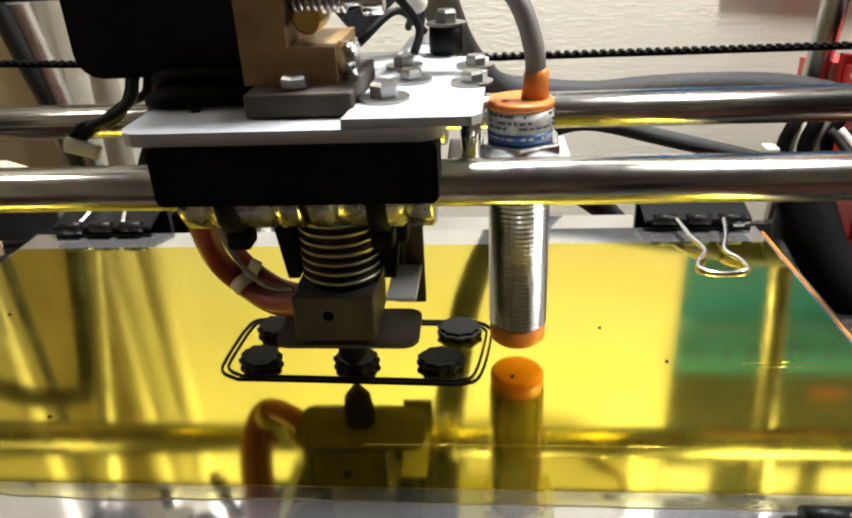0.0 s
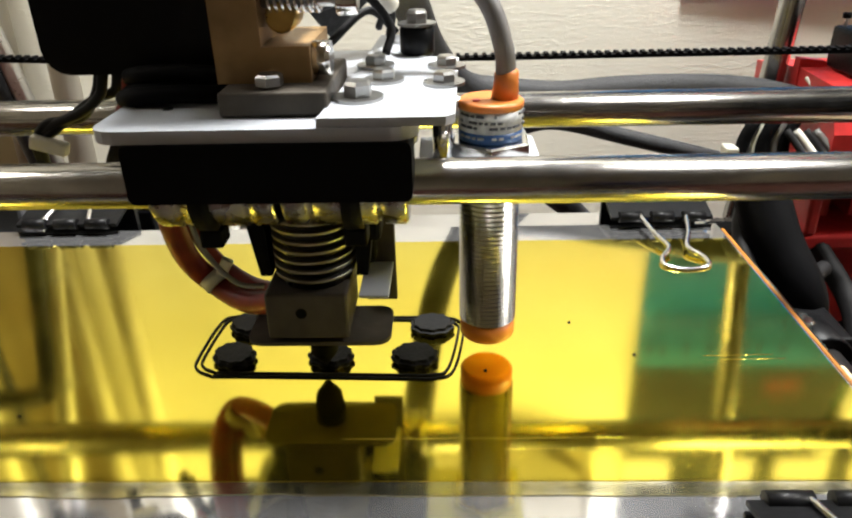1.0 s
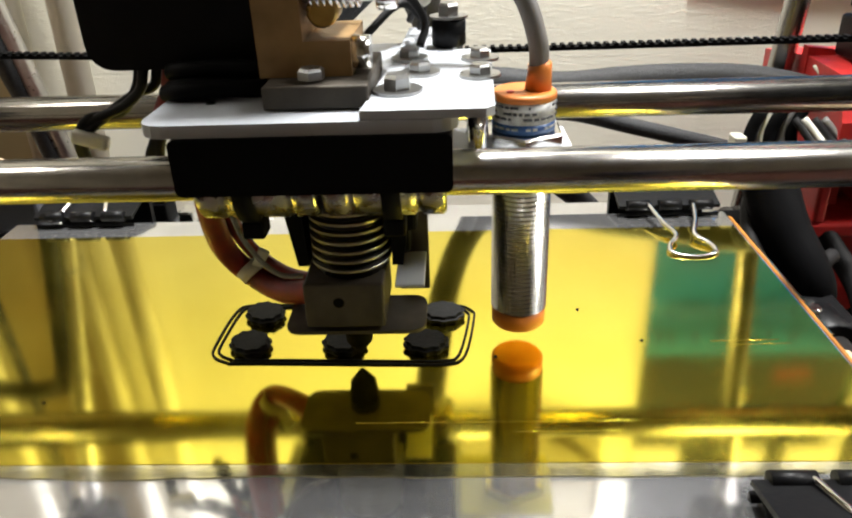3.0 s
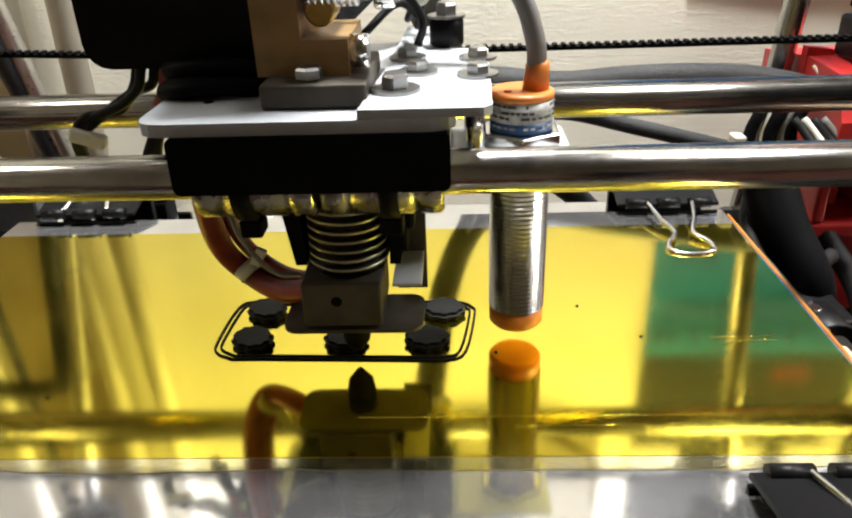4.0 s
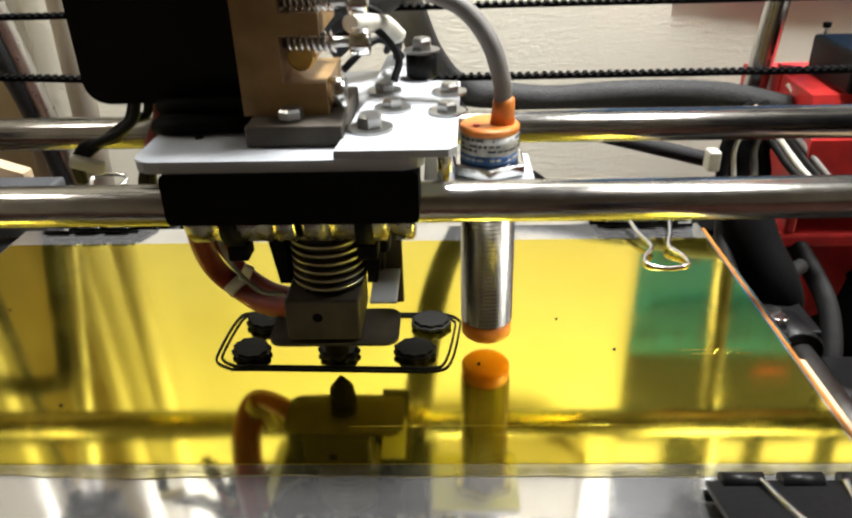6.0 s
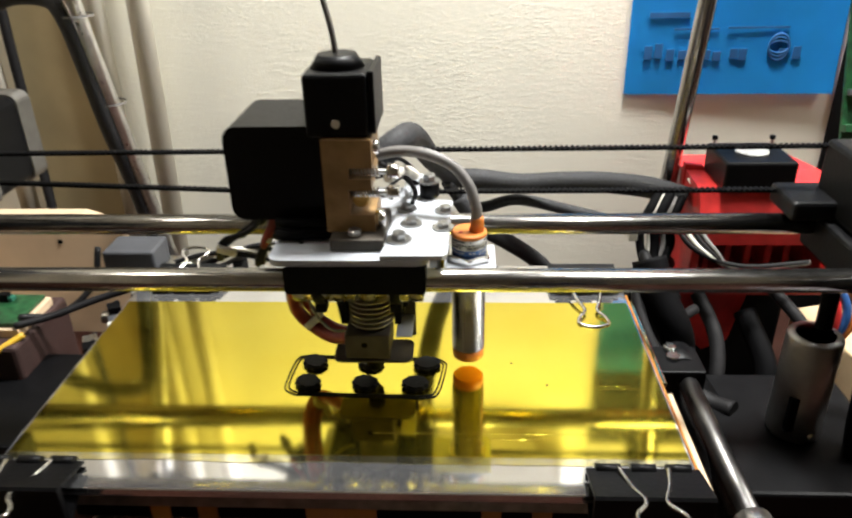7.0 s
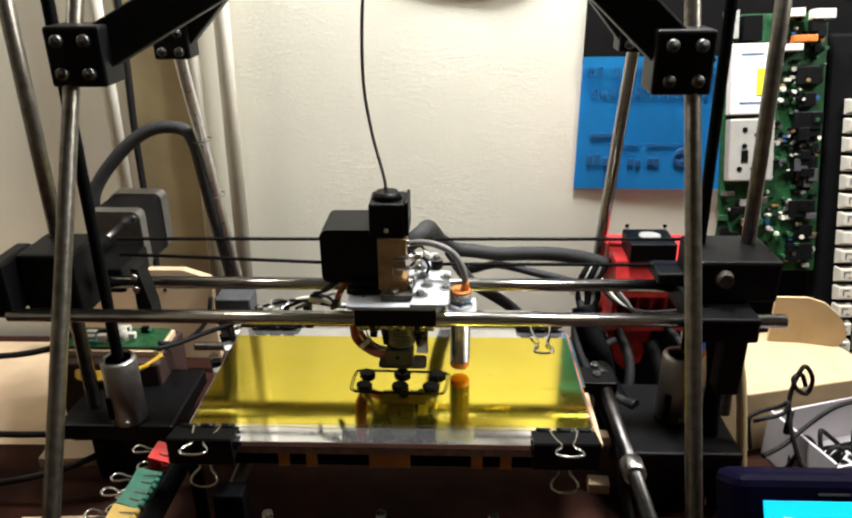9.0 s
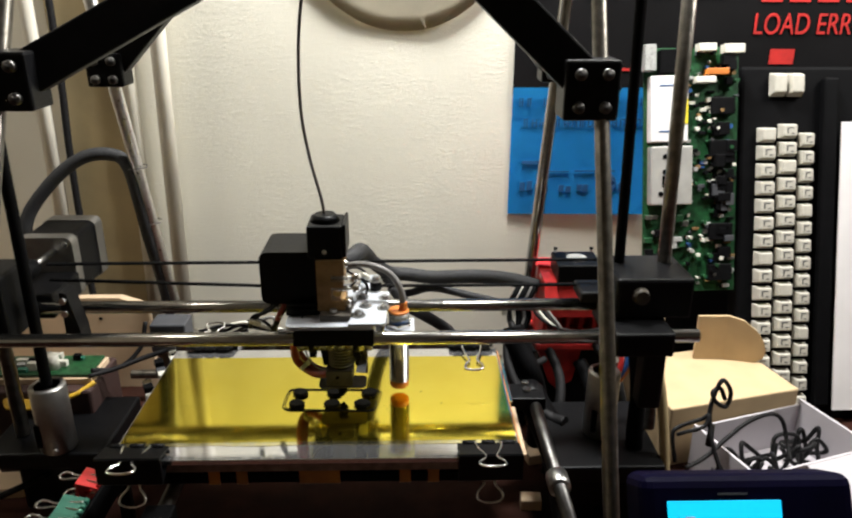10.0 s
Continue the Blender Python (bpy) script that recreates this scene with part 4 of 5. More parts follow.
part("thick_cable", tube(B(), [(0.096, 0.222, 0.006), (0.100, 0.214, -0.008), (0.108, 0.208, -0.024), (0.114, 0.214, -0.044), (0.118, 0.218, -0.066), (0.118, 0.220, -0.092)], 0.0080), "blackm", unit, "black cable bundle")
part("thick_cable", tube(B(), [(0.100, 0.230, -0.015), (0.106, 0.210, -0.030), (0.118, 0.190, -0.050), (0.140, 0.170, -0.070), (0.150, 0.14, -0.095)], 0.0085), "blackm", unit, "black cable bundle")
part("thick_cable", tube(B(), [(0.150, 0.235, -0.030), (0.156, 0.212, -0.050), (0.150, 0.200, -0.075), (0.146, 0.195, -0.097)], 0.0055), "blackm", unit)

scraps = ((0.130, 0.262, 0.028, 0.016, 8), (0.165, 0.230, 0.030, 0.018, -20), (0.120, 0.215, 0.026, 0.020, 15), (0.118, 0.050, 0.034, 0.018, -6), (0.100, 0.085, 0.026, 0.014, 12), (-0.268, 0.182, 0.040, 0.020, 4), (-0.242, 0.110, 0.050, 0.012, 3), (0.104, 0.158, 0.014, 0.010, -4))
for x, y, w, d, a in scraps:
    ob = mesh_object("wood_offcut", box(B(), -w / 2, w / 2, -d / 2, d / 2, 0, 0.008, 0.0006), "pinkwood")
    ob.matrix_basis = pose(x, y, TABLE_Z, 0, 0, a)
    tagged(ob, "small pale wood offcut lying on the bench", "offcut", "wood offcuts")

# cardboard box with its flap up, and an open white box in front of it
cb = thing("cardboard_box", "plain brown cardboard box with a rounded flap standing up", "box", at=pose(0.252, 0.246, TABLE_Z, 0, 0, 14))
part("carton", box(B(), -0.052, 0.058, -0.036, 0.040, 0.0, 0.050, 0.0012), "card", cb)
fold = pose(0.008, 0.027, 0, 0, 0, -17)
left = [(0.0, 0.0502), (0.0240, 0.0502), (0.0240, 0.0890), (0.0, 0.0885)]
right = [(0.0, 0.0502), (0.0240, 0.0502), (0.0300, 0.0545), (0.0315, 0.0610), (0.0290, 0.0690), (0.0225, 0.0780), (0.0120, 0.0860), (0.0, 0.0890)]
for name, outline, m in (("flap", left, fold), ("flap", right, fold @ pose(0.0240, 0, 0, 0, 0, -12))):
    fb = prism(B(), outline, -0.0012, 0.0012)
    fb.transform(m)
    part(name, fb, "card", cb, "rounded cardboard flap standing up")
wb = thing("open_white_box", "open white card box full of black cables", "box", at=pose(0.2835, 0.1840, TABLE_Z, 0, 0, 17.7))
part("bottom", box(B(), -0.049, 0.049, -0.0298, 0.0298, 0.0, 0.002), "boxcard", wb)
part("side_panel", box(B(), -0.0494, -0.0474, -0.0298, 0.0298, 0.002, 0.038), "boxcard", wb)
part("side_panel", box(B(), 0.0474, 0.0494, -0.0298, 0.0298, 0.002, 0.040), "boxcard", wb)
part("side_panel", box(B(), -0.0473, 0.0473, -0.0298, -0.0280, 0.002, 0.034), "boxcard", wb)
part("side_panel", box(B(), -0.0473, 0.0473, 0.0280, 0.0298, 0.002, 0.036), "boxcard", wb)
part("flap", box(B(), -0.004, 0.047, -0.044, 0.0, -0.0008, 0.0008, m=pose(0, -0.0302, 0.0335, 22, 0, 0)), "boxcard", wb, "white card flap folded outwards")
rnd = random.Random(4)
for k in range(4):
    c = thing("coiled_cable", "loose black cable coiled up inside the white box", "cable", "loose cables")
    cx0, cy0 = (0.250, 0.272, 0.296, 0.312)[k], (0.170, 0.180, 0.186, 0.196)[k]
    pts = []
    for i in range(17):
        a = i * 0.75 + k
        r = 0.008 + 0.009 * rnd.random()
        pts.append((cx0 + r * math.cos(a), cy0 + r * 0.7 * math.sin(a), TABLE_Z + 0.005 + 0.028 * rnd.random()))
    part("cord", tube(B(), pts, 0.0016, n=6, seg=8), "rubber", c)
c = thing("looped_cable", "black cable with a tall loop standing beside the boxes", "cable")
part("cord", tube(B(), [(0.2307, 0.1500, -0.0725), (0.2253, 0.1600, -0.0536), (0.2248, 0.1700, -0.0387), (0.2269, 0.1740, -0.0263), (0.2323, 0.1760, -0.0128), (0.2393, 0.1760, -0.0221), (0.2367, 0.1740, -0.0320), (0.2284, 0.1720, -0.0272), (0.2260, 0.1740, -0.0208), (0.2323, 0.1770, -0.0197), (0.2371, 0.1780, -0.0289)], 0.0015, seg=10), "rubber", c)
part("cord", tube(B(), [(0.2033, 0.1650, -0.0701), (0.2011, 0.1700, -0.0515), (0.2064, 0.1720, -0.0463), (0.2190, 0.1700, -0.0395), (0.2233, 0.1690, -0.0359), (0.2201, 0.1660, -0.0425), (0.2081, 0.1660, -0.0467), (0.2033, 0.1680, -0.0501)], 0.0014, seg=10), "rubber", c)
part("cord", tube(B(), [(0.2046, 0.1500, -0.0642), (0.2211, 0.1580, -0.0608), (0.2378, 0.1660, -0.0514), (0.2540, 0.1720, -0.0426), (0.2716, 0.1780, -0.0410), (0.2815, 0.1800, -0.0482), (0.2850, 0.1760, -0.0612), (0.2841, 0.1650, -0.0713)], 0.0015, seg=10), "rubber", c)
part("plug", cyl(B(), (0.2285, 0.172, -0.062), (0.2290, 0.1735, -0.046), 0.0026, 0.0020, seg=12), "rubber", c)
c = thing("brown_lead", "thick tan and black leads hanging from the end block", "cable")
part("lead", tube(B(), [(0.172, 0.160, 0.030), (0.180, 0.150, 0.000), (0.184, 0.140, -0.040), (0.188, 0.130, TABLE_Z + 0.004)], 0.0032), "tan", c)
part("lead", tube(B(), [(0.166, 0.170, 0.030), (0.170, 0.160, -0.010), (0.168, 0.150, -0.045), (0.176, 0.140, TABLE_Z + 0.004)], 0.0055), "blackm", c)
for k, m in enumerate(("red", "blue", "orange")):
    part("lead", tube(B(), [(0.160 + 0.003 * k, 0.190, 0.015), (0.164 + 0.004 * k, 0.182, 0.000), (0.160, 0.180, -0.020)], 0.0018), m, c)

for k, pts in enumerate(([(0.112, 0.246, -0.008), (0.098, 0.222, -0.014), (0.100, 0.200, -0.034), (0.118, 0.186, -0.046), (0.128, 0.176, -0.045)],
                         [(0.110, 0.250, -0.004), (0.094, 0.226, -0.004), (0.092, 0.206, -0.018), (0.104, 0.180, -0.042), (0.112, 0.150, -0.060), (0.118, 0.120, TABLE_Z + 0.002)],
                         [(0.126, 0.240, -0.020), (0.132, 0.218, -0.036), (0.128, 0.200, -0.058), (0.120, 0.190, TABLE_Z + 0.003)],
                         [(0.160, 0.236, -0.016), (0.172, 0.216, -0.030), (0.178, 0.206, -0.060), (0.170, 0.200, TABLE_Z + 0.002)],
                         [(0.096, 0.232, 0.004), (0.100, 0.216, -0.004), (0.110, 0.212, -0.018), (0.120, 0.220, -0.020)])):
    c = thing("bed_cable", "thick black cable looping down beside the bed", "cable", "cables beside the bed")
    part("cord", tube(B(), pts, (0.0042, 0.0030, 0.0036, 0.0030, 0.0026)[k], seg=10), "rubber", c)
cuff = thing("rail_clamp", "black clamp with a bright screw on the bed rail", "clamp")
part("collar", cyl(B(), (0.106, 0.183, -0.030), (0.106, 0.197, -0.030), 0.0075, seg=18, chamfer=0.0006), "black", cuff)
part("screw", cyl(B(), (0.1010, 0.190, -0.0235), (0.1010, 0.190, -0.0205), 0.0026, seg=12, chamfer=0.0003), "chrome", cuff, "bright screw head")
part("collar", cyl(B(), (0.106, 0.088, -0.030), (0.106, 0.100, -0.030), 0.0065, seg=18, chamfer=0.0006), "zinc", cuff, "steel end fitting")
for k in range(9):
    y = 0.168 + 0.0085 * k
    m = ("tie", "blackm", "chrome", "tie", "slate", "blackm", "tie", "chrome", "blackm")[k]
    cn = thing("plug_connector", "small wire connector beside the bed edge", "connector", "connectors beside the bed", pose(-0.148 - 0.004 * (k % 3), y, -0.017 + 0.002 * (k % 2), 0, 0, 28))
    part("shell", box(B(), -0.003, 0.003, -0.0032, 0.0032, -0.002, 0.002, 0.0005), m, cn)
    part("lead", tube(B(), [(0, 0.003, 0), (0.002, 0.008, -0.001), (0.001, 0.014, -0.004)], 0.0008), "rubber", cn)
sheet = thing("paper_sheet", "large pale sheet of paper lying on the bench", "paper")
part("sheet", box(B(), -0.70, -0.275, 0.195, 0.345, TABLE_Z + 0.0005, TABLE_Z + 0.0012), "pinkwood", sheet)

# display of the printer, lit, at the near end
lcd = thing("display_panel", "black control box with a lit cyan display", "display", at=pose(0.158, -0.004, 0.036, -32, 0, 0))
# the display's blue spill is put into this case's colour
part("case", box(B(), -0.0430, 0.045, -0.008, 0.018, -0.050, 0.0115, 0.005, 3), "glowblack", lcd)
part("screen", box(B(), -0.0330, 0.0130, -0.0092, -0.0079, -0.042, 0.0015), "screen", lcd, "glowing cyan display")
part("bezel", box(B(), -0.0120, 0.0000, -0.0084, -0.0078, 0.0036, 0.0044), "slate", lcd)
part("letter_bar", box(B(), -0.0262, -0.0225, -0.0096, -0.0091, -0.0125, -0.0045), "whitebox", lcd)
part("stand", box(B(), -0.02, 0.02, 0.018, 0.040, -0.150, -0.01), "black", lcd)

# ---- wall posters ----
WY = 0.3655
bp = thing("black_poster", "large black printed poster with red lettering on the wall", "poster")
part("sheet", box(B(), 0.1085, 0.62, WY - 0.0018, WY, 0.150, 0.42), "poster", bp)
part("sheet", box(B(), 0.235, 0.62, WY - 0.0016, WY - 0.0002, -0.12, 0.1499), "poster", bp)
for x0, x1 in ((0.1085, 0.138), (0.163, 0.190), (0.203, 0.236), (0.250, 0.275)):
    part("white_block", box(B(), x0, x1, WY - 0.0024, WY - 0.0018, 0.2265, 0.245), "whitebox", bp)
part("red_rule", box(B(), 0.186, 0.206, WY - 0.0024, WY - 0.0018, 0.1695, 0.1715), "rink", bp)


def lettering(text, x, z, size, parent, y, mat, width=None):
    cu = bpy.data.curves.new("lettering", "FONT")
    cu.body, cu.size, cu.extrude = text, size, 0.0002
    ob = new("lettering", cu)
    dg = bpy.context.evaluated_depsgraph_get()
    me = bpy.data.meshes.new_from_object(ob.evaluated_get(dg))
    bpy.data.objects.remove(ob)
    if width:
        w = max(v.co.x for v in me.vertices)
        for v in me.vertices:
            v.co.x *= width / w
    me.materials.clear()
    me.materials.append(M[mat])
    o = new("lettering", me)
    o.parent = parent
    o.matrix_basis = pose(x, y, z, 90, 0, 0)
    return tagged(o, "narrow red capital letters")


lettering("LOAD ERROR", 0.3010, 0.1988, 0.0235, bp, WY - 0.0024, "rink", 0.106)
for k in range(5):
    x = 0.305 + k * 0.023
    part("letter_bar", box(B(), x, x + 0.017, WY - 0.0024, WY - 0.0018, 0.2235, 0.252), "rink", bp)
part("red_square", box(B(), 0.3190, 0.3390, WY - 0.0024, WY - 0.0018, 0.1750, 0.1870), "rink", bp)

bl = thing("blue_poster", "bright blue paper sheet with dark printed lines, pinned to the wall", "poster")
sh = B()
nx, nz = 16, 12


def on_sheet(x, z):
    """How far out the paper hangs: flat above, its foot curling off the wall."""
    return WY - 0.0009 - 0.0014 * min(1.0, max(0.0, (z - 0.125) / 0.022)) - ((0.156 - z) / 0.110) ** 3 * (0.0005 + 0.0030 * (x - 0.1085) / 0.123)


for i in range(nx + 1):
    for k in range(nz + 1):
        x, z = 0.1085 + 0.1230 * i / nx, 0.156 - 0.1095 * k / nz
        sh.verts.new((x, on_sheet(x, z), z))
sh.verts.ensure_lookup_table()
for i in range(nx):
    for k in range(nz):
        a = i * (nz + 1) + k
        sh.faces.new((sh.verts[a], sh.verts[a + 1], sh.verts[a + nz + 2], sh.verts[a + nz + 1]))
bmesh.ops.solidify(sh, geom=list(sh.faces), thickness=0.0004)
part("sheet", sh, "paper", bl)

rnd = random.Random(7)
for z, h, x0, x1 in ((0.1440, 0.0070, 0.114, 0.222), (0.1265, 0.0070, 0.112, 0.226)):
    x = x0
    while x < x1:
        w = 0.0048
        y = on_sheet(x, z) - 0.0010
        if rnd.random() > 0.15:
            for u in (0.0, rnd.choice((0.45, 0.72))):
                part("letter_bar", box(B(), x + u * w, x + u * w + 0.0009, y, y + 0.0004, z - h / 2, z + h / 2), "ink", bl)
            zz = z + rnd.choice((-1, 0, 1)) * h * 0.42
            part("letter_bar", box(B(), x + 0.0014, x + 0.0034, y, y + 0.0004, zz - 0.0007, zz + 0.0007), "ink", bl)
        x += w + 0.0020
for x0, x1, z, h in ((0.119, 0.142, 0.0925, 0.0030), (0.134, 0.160, 0.0845, 0.0010), (0.165, 0.200, 0.0850, 0.0012)):
    part("letter_bar", box(B(), x0, x1, on_sheet(x1, z) - 0.0010, on_sheet(x1, z) - 0.0005, z - h / 2, z + h / 2), "ink", bl)
for x in (0.118, 0.124, 0.131, 0.138, 0.152, 0.158, 0.168, 0.173, 0.196, 0.204):
    z = 0.070 + 0.002 * rnd.random()
    part("logo_bar", box(B(), x, x + 0.0045, on_sheet(x, z) - 0.0012, on_sheet(x, z) - 0.0004, z - 0.004, z + 0.004 * rnd.random() + 0.001, m=None), "ink", bl)
for k in range(3):
    part("logo_ring", tube(B(), [(0.1955 + 0.006 * math.cos(a * 0.8), on_sheet(0.1955, 0.072) - 0.001, 0.074 + (0.0075 - 0.002 * k) * math.sin(a * 0.8)) for a in range(9)], 0.0007, n=3, seg=6), "ink", bl)

# soft scalloped shadow high on the wall, added as a thin tan sheet
pp = thing("scalloped_shadow", "tan wavy-edged sheet standing in for a shadow on the wall", "paper")
pe = B()
cols = 28
for i in range(cols + 1):
    u = i / cols
    x = -0.080 + 0.170 * u
    dip = 0.2005 + 0.030 * max(0.0, abs((x - 0.018) / 0.066)) ** 2.2
    for j, z in enumerate((0.42, 0.30, dip + 0.012, dip)):
        pe.verts.new((x, WY - 0.0015 - 0.0012 * (j == 3) - 0.0006 * (j == 2) - 0.001 * math.sin(u * 9), z))
pe.verts.ensure_lookup_table()
for i in range(cols):
    for j in range(3):
        pe.faces.new((pe.verts[i * 4 + j], pe.verts[i * 4 + j + 1], pe.verts[i * 4 + j + 5], pe.verts[i * 4 + j + 4])).smooth = True
bmesh.ops.solidify(pe, geom=list(pe.faces), thickness=0.0004)
part("sheet", pe, "wallshade", pp)

# bare circuit board and an old keyboard hung on the poster
PY = 0.340
pb = thing("circuit_board_deck", "green circuit board with chips leaning on the wall", "circuit board", at=Matrix.Translation((0.2056, 0.3364, 0.1893)) @ pose(0, 0, 0, -14, 0, 0) @ pose(0, 0, 0, 0, -1.5, 0) @ Matrix.Translation((-0.2080, -PY, -0.188)))
brd = part("board", box(B(), 0.2080, 0.2830, PY, PY + 0.0020, -0.0050, 0.1880, 0.0004), "pcb", pb)
part("label_box", box(B(), 0.2105, 0.2400, PY - 0.0100, PY, 0.1150, 0.1660, 0.0010), "whitebox", pb, "white box with a yellow patch")
part("yellow_patch", box(B(), 0.2290, 0.2395, PY - 0.0104, PY - 0.0100, 0.1290, 0.1480), "lemon", pb, "lemon yellow sticker")
for z in (0.1230, 0.1580):
    part("letter_bar", box(B(), 0.2170, 0.2330, PY - 0.0103, PY - 0.0100, z, z + 0.0010), "ink", pb)
tin = part("metal_can", box(B(), 0.2110, 0.2440, PY - 0.0100, PY, 0.0660, 0.1120, 0.0010), "tin", pb, "perforated metal shield can")
for x, z in ((0.222, 0.104), (0.222, 0.092), (0.219, 0.075), (0.229, 0.075), (0.231, 0.100)):
    part("can_hole", cyl(B(), (x, PY - 0.0096, z), (x, PY - 0.0104, z), 0.0020, seg=10), "blackm", tin)
part("can_slot", box(B(), 0.2200, 0.2250, PY - 0.0104, PY - 0.0098, 0.0800, 0.0890), "blackm", tin)
rnd = random.Random(11)
for k in range(5):
    z = 0.148 - k * 0.033
    ch = part("chip", box(B(), 0.2600, 0.2790, PY - 0.0050, PY, z - 0.012, z + 0.001, 0.0004), "black", pb, "black microchip")
for k in range(210):
    x, z = 0.2420 + rnd.random() * 0.038, -0.002 + rnd.random() * 0.186
    m = rnd.choice(("blackm", "blackm", "blackm", "black", "tie", "tie", "blue", "zinc", "label", "slate", "pcb", "pcb", "gold"))
    if rnd.random() < 0.5:
        part("component", cyl(B(), (x, PY, z), (x, PY - 0.003 - 0.004 * rnd.random(), z), 0.0008 + 0.0011 * rnd.random(), seg=10), m, pb)
    else:
        w, h = 0.002 + 0.004 * rnd.random(), 0.0012 + 0.002 * rnd.random()
        part("component", box(B(), x - w / 2, x + w / 2, PY - 0.0025, PY, z - h / 2, z + h / 2, 0.0003), m, pb)
for k in range(26):
    x, z = 0.2655 + rnd.random() * 0.012, 0.002 + rnd.random() * 0.176
    w, h = 0.005 + 0.006 * rnd.random(), 0.004 + 0.006 * rnd.random()
    part("component", box(B(), x - w / 2, x + w / 2, PY - 0.003 - 0.005 * rnd.random(), PY, z - h / 2, z + h / 2, 0.0003), rnd.choice(("blackm", "black", "slate", "blackm")), pb)
for k in range(22):
    x, z = 0.2100 + rnd.random() * 0.032, -0.002 + rnd.random() * 0.064
    w, h = 0.004 + 0.006 * rnd.random(), 0.002 + 0.004 * rnd.random()
    part("component", box(B(), x - w / 2, x + w / 2, PY - 0.003 - 0.004 * rnd.random(), PY, z - h / 2, z + h / 2, 0.0003), rnd.choice(("blackm", "black", "label", "pcb", "zinc")), pb)
for x0, x1, z0, z1, m in ((0.2060, 0.2150, 0.170, 0.190, "label"), (0.218, 0.232, 0.168, 0.186, "blackm"), (0.248, 0.262, 0.184, 0.190, "tie"), (0.268, 0.284, 0.182, 0.189, "tie"), (0.255, 0.272, 0.166, 0.171, "orange"), (0.246, 0.262, 0.160, 0.165, "tie")):
    part("connector", box(B(), x0, x1, PY - 0.009, PY, z0, z1, 0.0005), m, pb)

kb = thing("keyboard", "black keyboard with cream keycaps leaning upright against the wall", "keyboard", at=Matrix.Translation((0, 0.330, 0.1318)) @ pose(0, 0, 0, -17, 0, 0))
part("case", box(B(), 0.2880, 0.3900, 0.0005, 0.018, -0.243, 0.046, 0.003), "blackm", kb)
part("side_trim", box(B(), 0.3520, 0.3640, -0.007, 0.0004, -0.230, 0.036, 0.002), "blackm", kb)
keybm = B()
prism_v = [(-0.0080, -0.0078), (0.0080, -0.0078), (0.0080, 0.0078), (-0.0080, 0.0078)]
a = [keybm.verts.new((u, 0.0, v)) for u, v in prism_v]
b = [keybm.verts.new((u * 0.74, -0.0075, v * 0.74)) for u, v in prism_v]
keybm.faces.new(b)
for i in range(4):
    keybm.faces.new((a[i], a[(i + 1) % 4], b[(i + 1) % 4], b[i]))
bmesh.ops.recalc_face_normals(keybm, faces=keybm.faces)
bmesh.ops.bevel(keybm, geom=list(keybm.edges), offset=0.0007, segments=1, affect="EDGES")
keyme = bpy.data.meshes.new("key")
keybm.to_mesh(keyme)
keybm.free()
keyme.materials.append(M["key"])
legbm = B()
box(legbm, -0.0032, -0.0022, -0.0077, -0.0073, -0.0030, 0.0032)
box(legbm, -0.0020, 0.0026, -0.0077, -0.0073, 0.0022, 0.0032)
box(legbm, 0.0004, 0.0030, -0.0077, -0.0073, -0.0034, -0.0022)
legme = bpy.data.meshes.new("legend")
legbm.to_mesh(legme)
legbm.free()
legme.materials.append(M["slate"])
for col, x in enumerate((0.3088, 0.3258, 0.3410)):
    for row in range(16):
        k = new("key", keyme)
        k.parent = kb
        k.matrix_basis = pose(x, 0.0005, -0.0060 - row * 0.0142 - (0.003, 0.0, 0.007)[col]) @ Matrix.Diagonal((0.90 if col < 2 else 0.70, 1, 0.77, 1))
        if (row * 3 + col) % 7:
            new("legend", legme).parent = k
for x in (0.3170, 0.3310):
    k = new("key", keyme)
    k.parent = kb
    k.matrix_basis = pose(x, 0.0005, 0.0310) @ Matrix.Diagonal((0.8, 1, 1.2, 1))
wc = thing("white_card", "tall plain white card leaning against the keyboard", "card", at=Matrix.Translation((0, 0.322, 0.1318)) @ pose(0, 0, 0, -17, 0, 0))
part("sheet", box(B(), 0.3660, 0.440, -0.0010, 0.0005, -0.230, 0.003), "whitebox", wc)

# ---- left end: board, wires, loom, wood ----
lb = thing("control_board", "green circuit board on a dark red box with yellow wires", "circuit board")
part("box", box(B(), -0.275, -0.200, 0.195, 0.245, TABLE_Z, -0.028, 0.002), "brown", lb, "dark brown box")
part("board", box(B(), -0.280, -0.204, 0.206, 0.234, -0.0230, -0.0210, 0.0003), "pcb", lb)
part("tray", box(B(), -0.282, -0.202, 0.204, 0.236, -0.0279, -0.0235, 0.0004), "pinkwood", lb)
for k in range(16):
    x, y = -0.276 + rnd.random() * 0.066, 0.208 + rnd.random() * 0.021
    part("component", box(B(), x, x + 0.004 + 0.004 * rnd.random(), y, y + 0.004, -0.0210, -0.0190 + 0.006 * rnd.random(), 0.0003), rnd.choice(("blackm", "tie", "label", "green", "blackm")), lb)
part("jack", cyl(B(), (-0.232, 0.215, -0.021), (-0.232, 0.215, -0.010), 0.004, seg=12), "tie", lb)
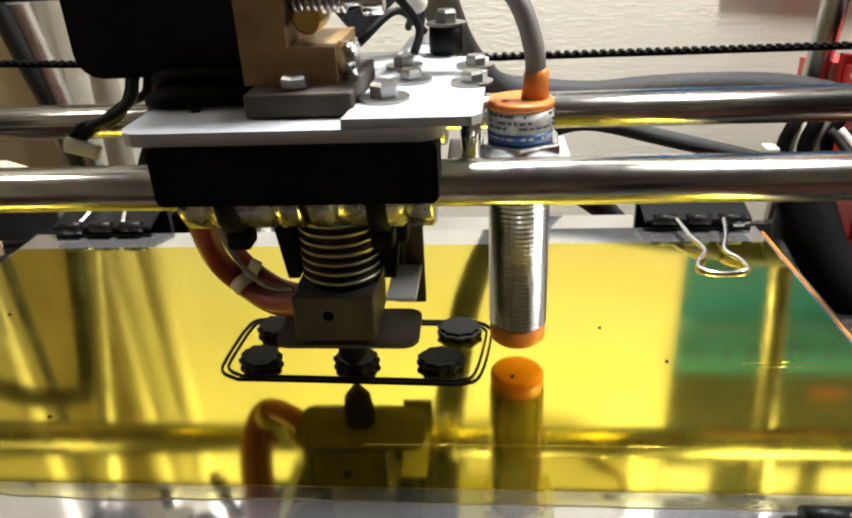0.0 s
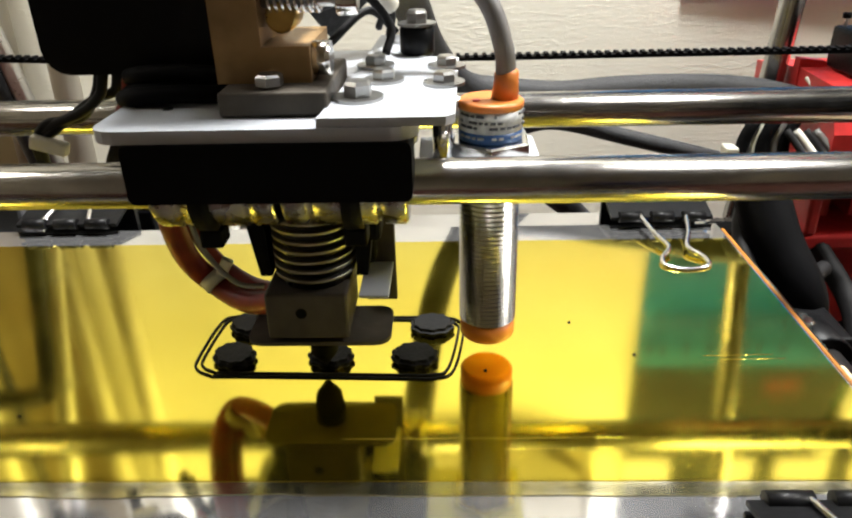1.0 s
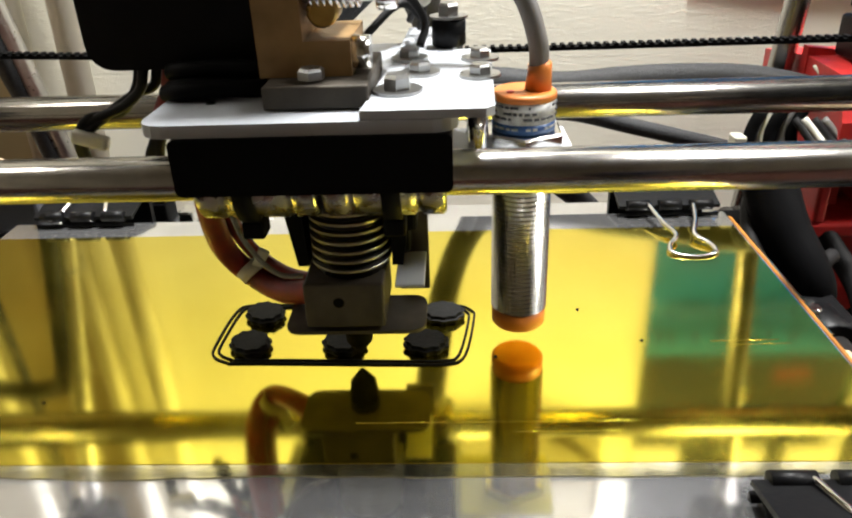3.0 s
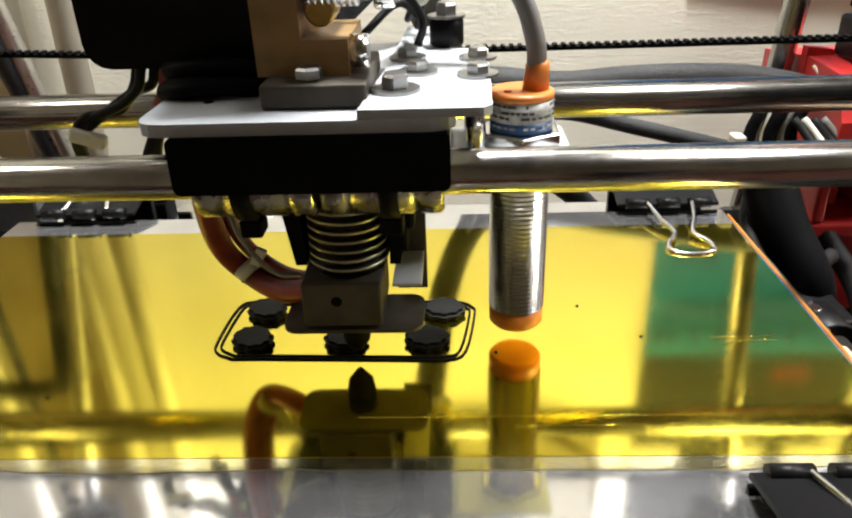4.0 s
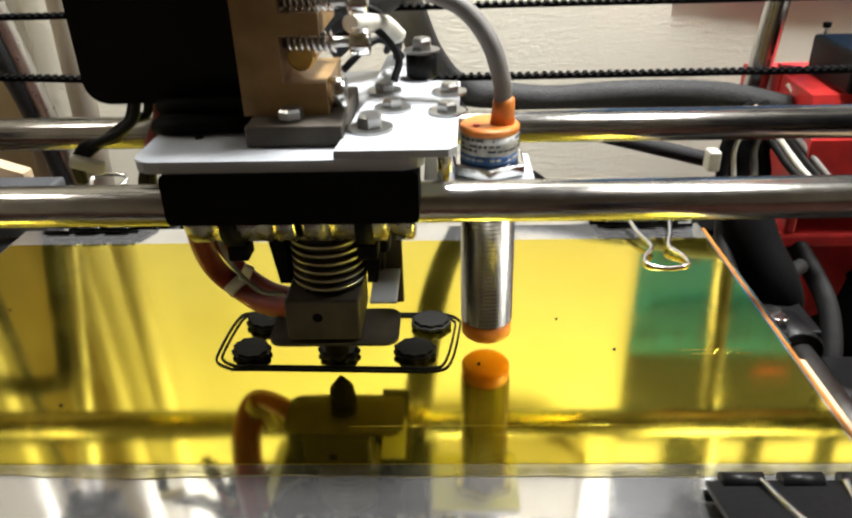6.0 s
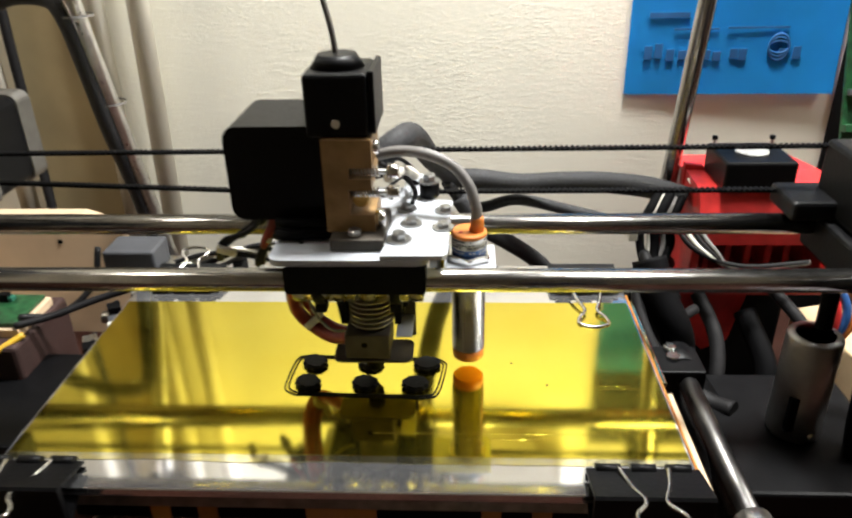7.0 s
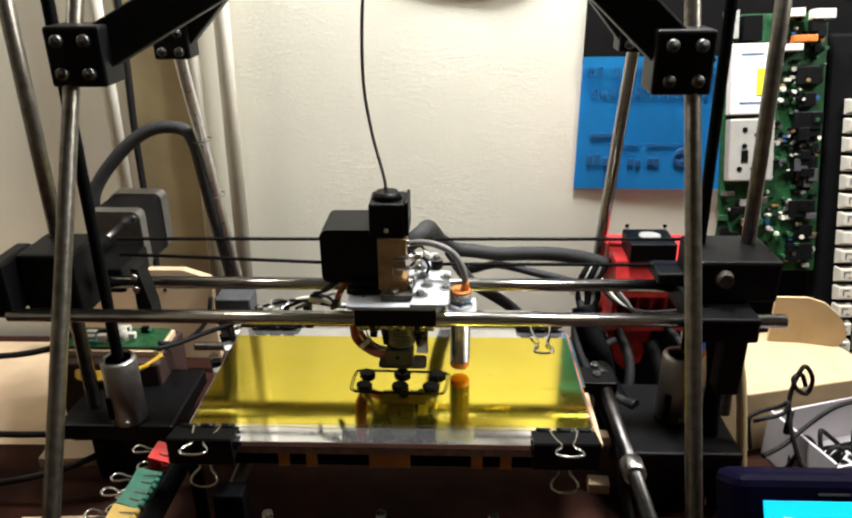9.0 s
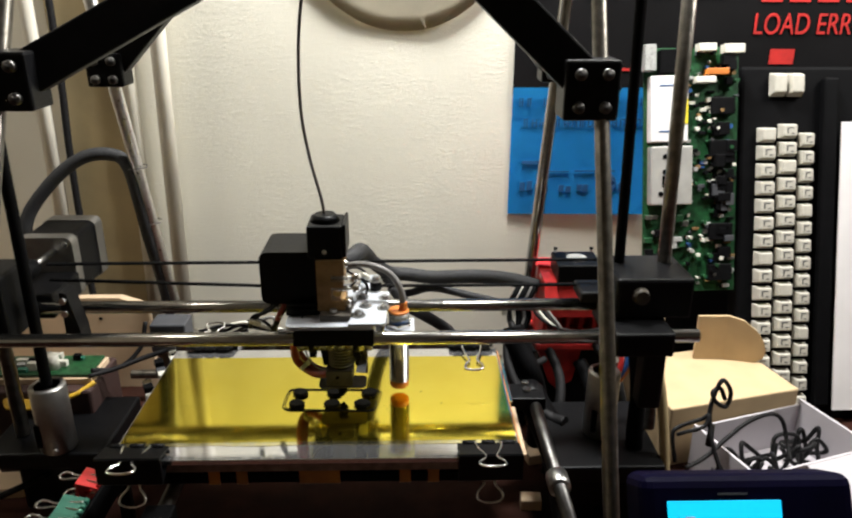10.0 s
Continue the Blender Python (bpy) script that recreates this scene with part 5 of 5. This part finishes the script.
for k in range(4):
    part("wire", tube(B(), [(-0.268 + 0.004 * k, 0.204, -0.030), (-0.258, 0.196 - 0.001 * k, -0.034 - 0.0015 * k), (-0.236, 0.194 - 0.001 * k, -0.035 - 0.001 * k), (-0.212, 0.197 - 0.001 * k, -0.031), (-0.200, 0.204, -0.026)], 0.0016), "ywire", lb, "yellow wire")
part("lead", tube(B(), [(-0.204, 0.205, -0.022), (-0.190, 0.215, -0.022), (-0.172, 0.226, -0.019), (-0.150, 0.232, -0.014)], 0.0018), "rubber", lb)
part("lead", tube(B(), [(-0.204, 0.210, -0.020), (-0.190, 0.222, -0.025), (-0.176, 0.232, -0.014), (-0.172, 0.238, 0.004)], 0.0016), "rubber", lb)
pl = thing("plywood_sheet", "pale wooden panel leaning behind the printer", "panel")
part("panel", prism(B(), [(-0.330, TABLE_Z), (-0.202, TABLE_Z), (-0.202, -0.022), (-0.225, -0.014), (-0.330, -0.014)], 0.322, 0.330), "pinkwood", pl)
part("knot", cyl(B(), (-0.243, 0.3222, -0.033), (-0.243, 0.3216, -0.033), 0.0016, seg=10), "blackm", pl)
ll = thing("side_cable_loom", "black cable loom arching from the motor to the rear rod", "cable")
part("sleeve", tube(B(), [(-0.262, 0.262, 0.055), (-0.258, 0.272, 0.078), (-0.236, 0.280, 0.104), (-0.215, 0.284, 0.117), (-0.195, 0.286, 0.117), (-0.186, 0.284, 0.108), (-0.185, 0.292, 0.080), (-0.185, 0.302, 0.046), (-0.185, 0.316, 0.010), (-0.185, 0.328, -0.030)], 0.0048, seg=12), "sleeve", ll)
for z in (0.108, 0.060):
    x, y, _ = lean(*RL, z)
    part("tie", ring_sweep(B(), [(x - 0.0025, y + 0.003, z - 0.0005), (x - 0.0025, y + 0.003, z + 0.0005)], [0.0088, 0.0088], 16, caps=False), "cable", ll)
wl = thing("wall_cable", "black cable hanging down the wall", "cable")
part("cord", tube(B(), [(-0.252, 0.350, 0.45), (-0.2545, 0.351, 0.20), (-0.2585, 0.351, 0.10), (-0.259, 0.350, 0.02), (-0.255, 0.340, TABLE_Z)], 0.0030), "rubber", wl)
fc = thing("floor_cables", "black cables trailing across the bench", "cable")
for k, pts in enumerate(([(-0.40, 0.20, -0.030), (-0.33, 0.205, -0.030), (-0.28, 0.200, -0.020), (-0.262, 0.21, -0.010)], [(-0.40, 0.17, -0.060), (-0.32, 0.165, -0.066), (-0.26, 0.16, -0.062), (-0.24, 0.165, -0.06)], [(-0.40, 0.12, -0.095), (-0.30, 0.135, -0.085), (-0.25, 0.14, -0.075), (-0.22, 0.16, -0.07)])):
    part("cord", tube(B(), pts, 0.0022), "rubber", fc)

# rear of the bed: end stop and connectors on the tie bar
rs = thing("rear_connectors", "row of wires, connectors and bright clamps behind the bed", "connectors")
part("bar", box(B(), -0.170, 0.070, 0.236, 0.250, -0.0200, -0.0120, 0.001), "alu", rs, "metal cross bar")
part("switch", box(B(), -0.168, -0.142, 0.232, 0.252, -0.0120, 0.0040, 0.0012), "slate", rs, "grey switch body")
for k in range(9):
    x = -0.138 + k * 0.0085
    part("clamp", box(B(), x, x + 0.005, 0.234, 0.244, -0.0120, -0.0070 + 0.004 * rnd.random(), 0.0006), rnd.choice(("chrome", "tie", "blackm")), rs)
for k in range(4):
    part("wire", tube(B(), [(-0.140 + 0.01 * k, 0.238, -0.006), (-0.110 + 0.01 * k, 0.236, 0.002 + 0.002 * k), (-0.075, 0.236, -0.003), (-0.050, 0.232, 0.003)], 0.0013), ("rubber", "tie", "rubber", "cable")[k], rs)


# ---- what moves ----
def motions():
    slide = [(t, pose(d, 0, 0)) for t, d in CARRIAGE_X]
    for ob in (car, fil):
        walk(ob, slide)
    for ob in [bed] + prints + on_bed:
        m = ob.matrix_basis.copy()
        walk(ob, [(t, pose(0, d, 0) @ m) for t, d in BED_Y])


motions()
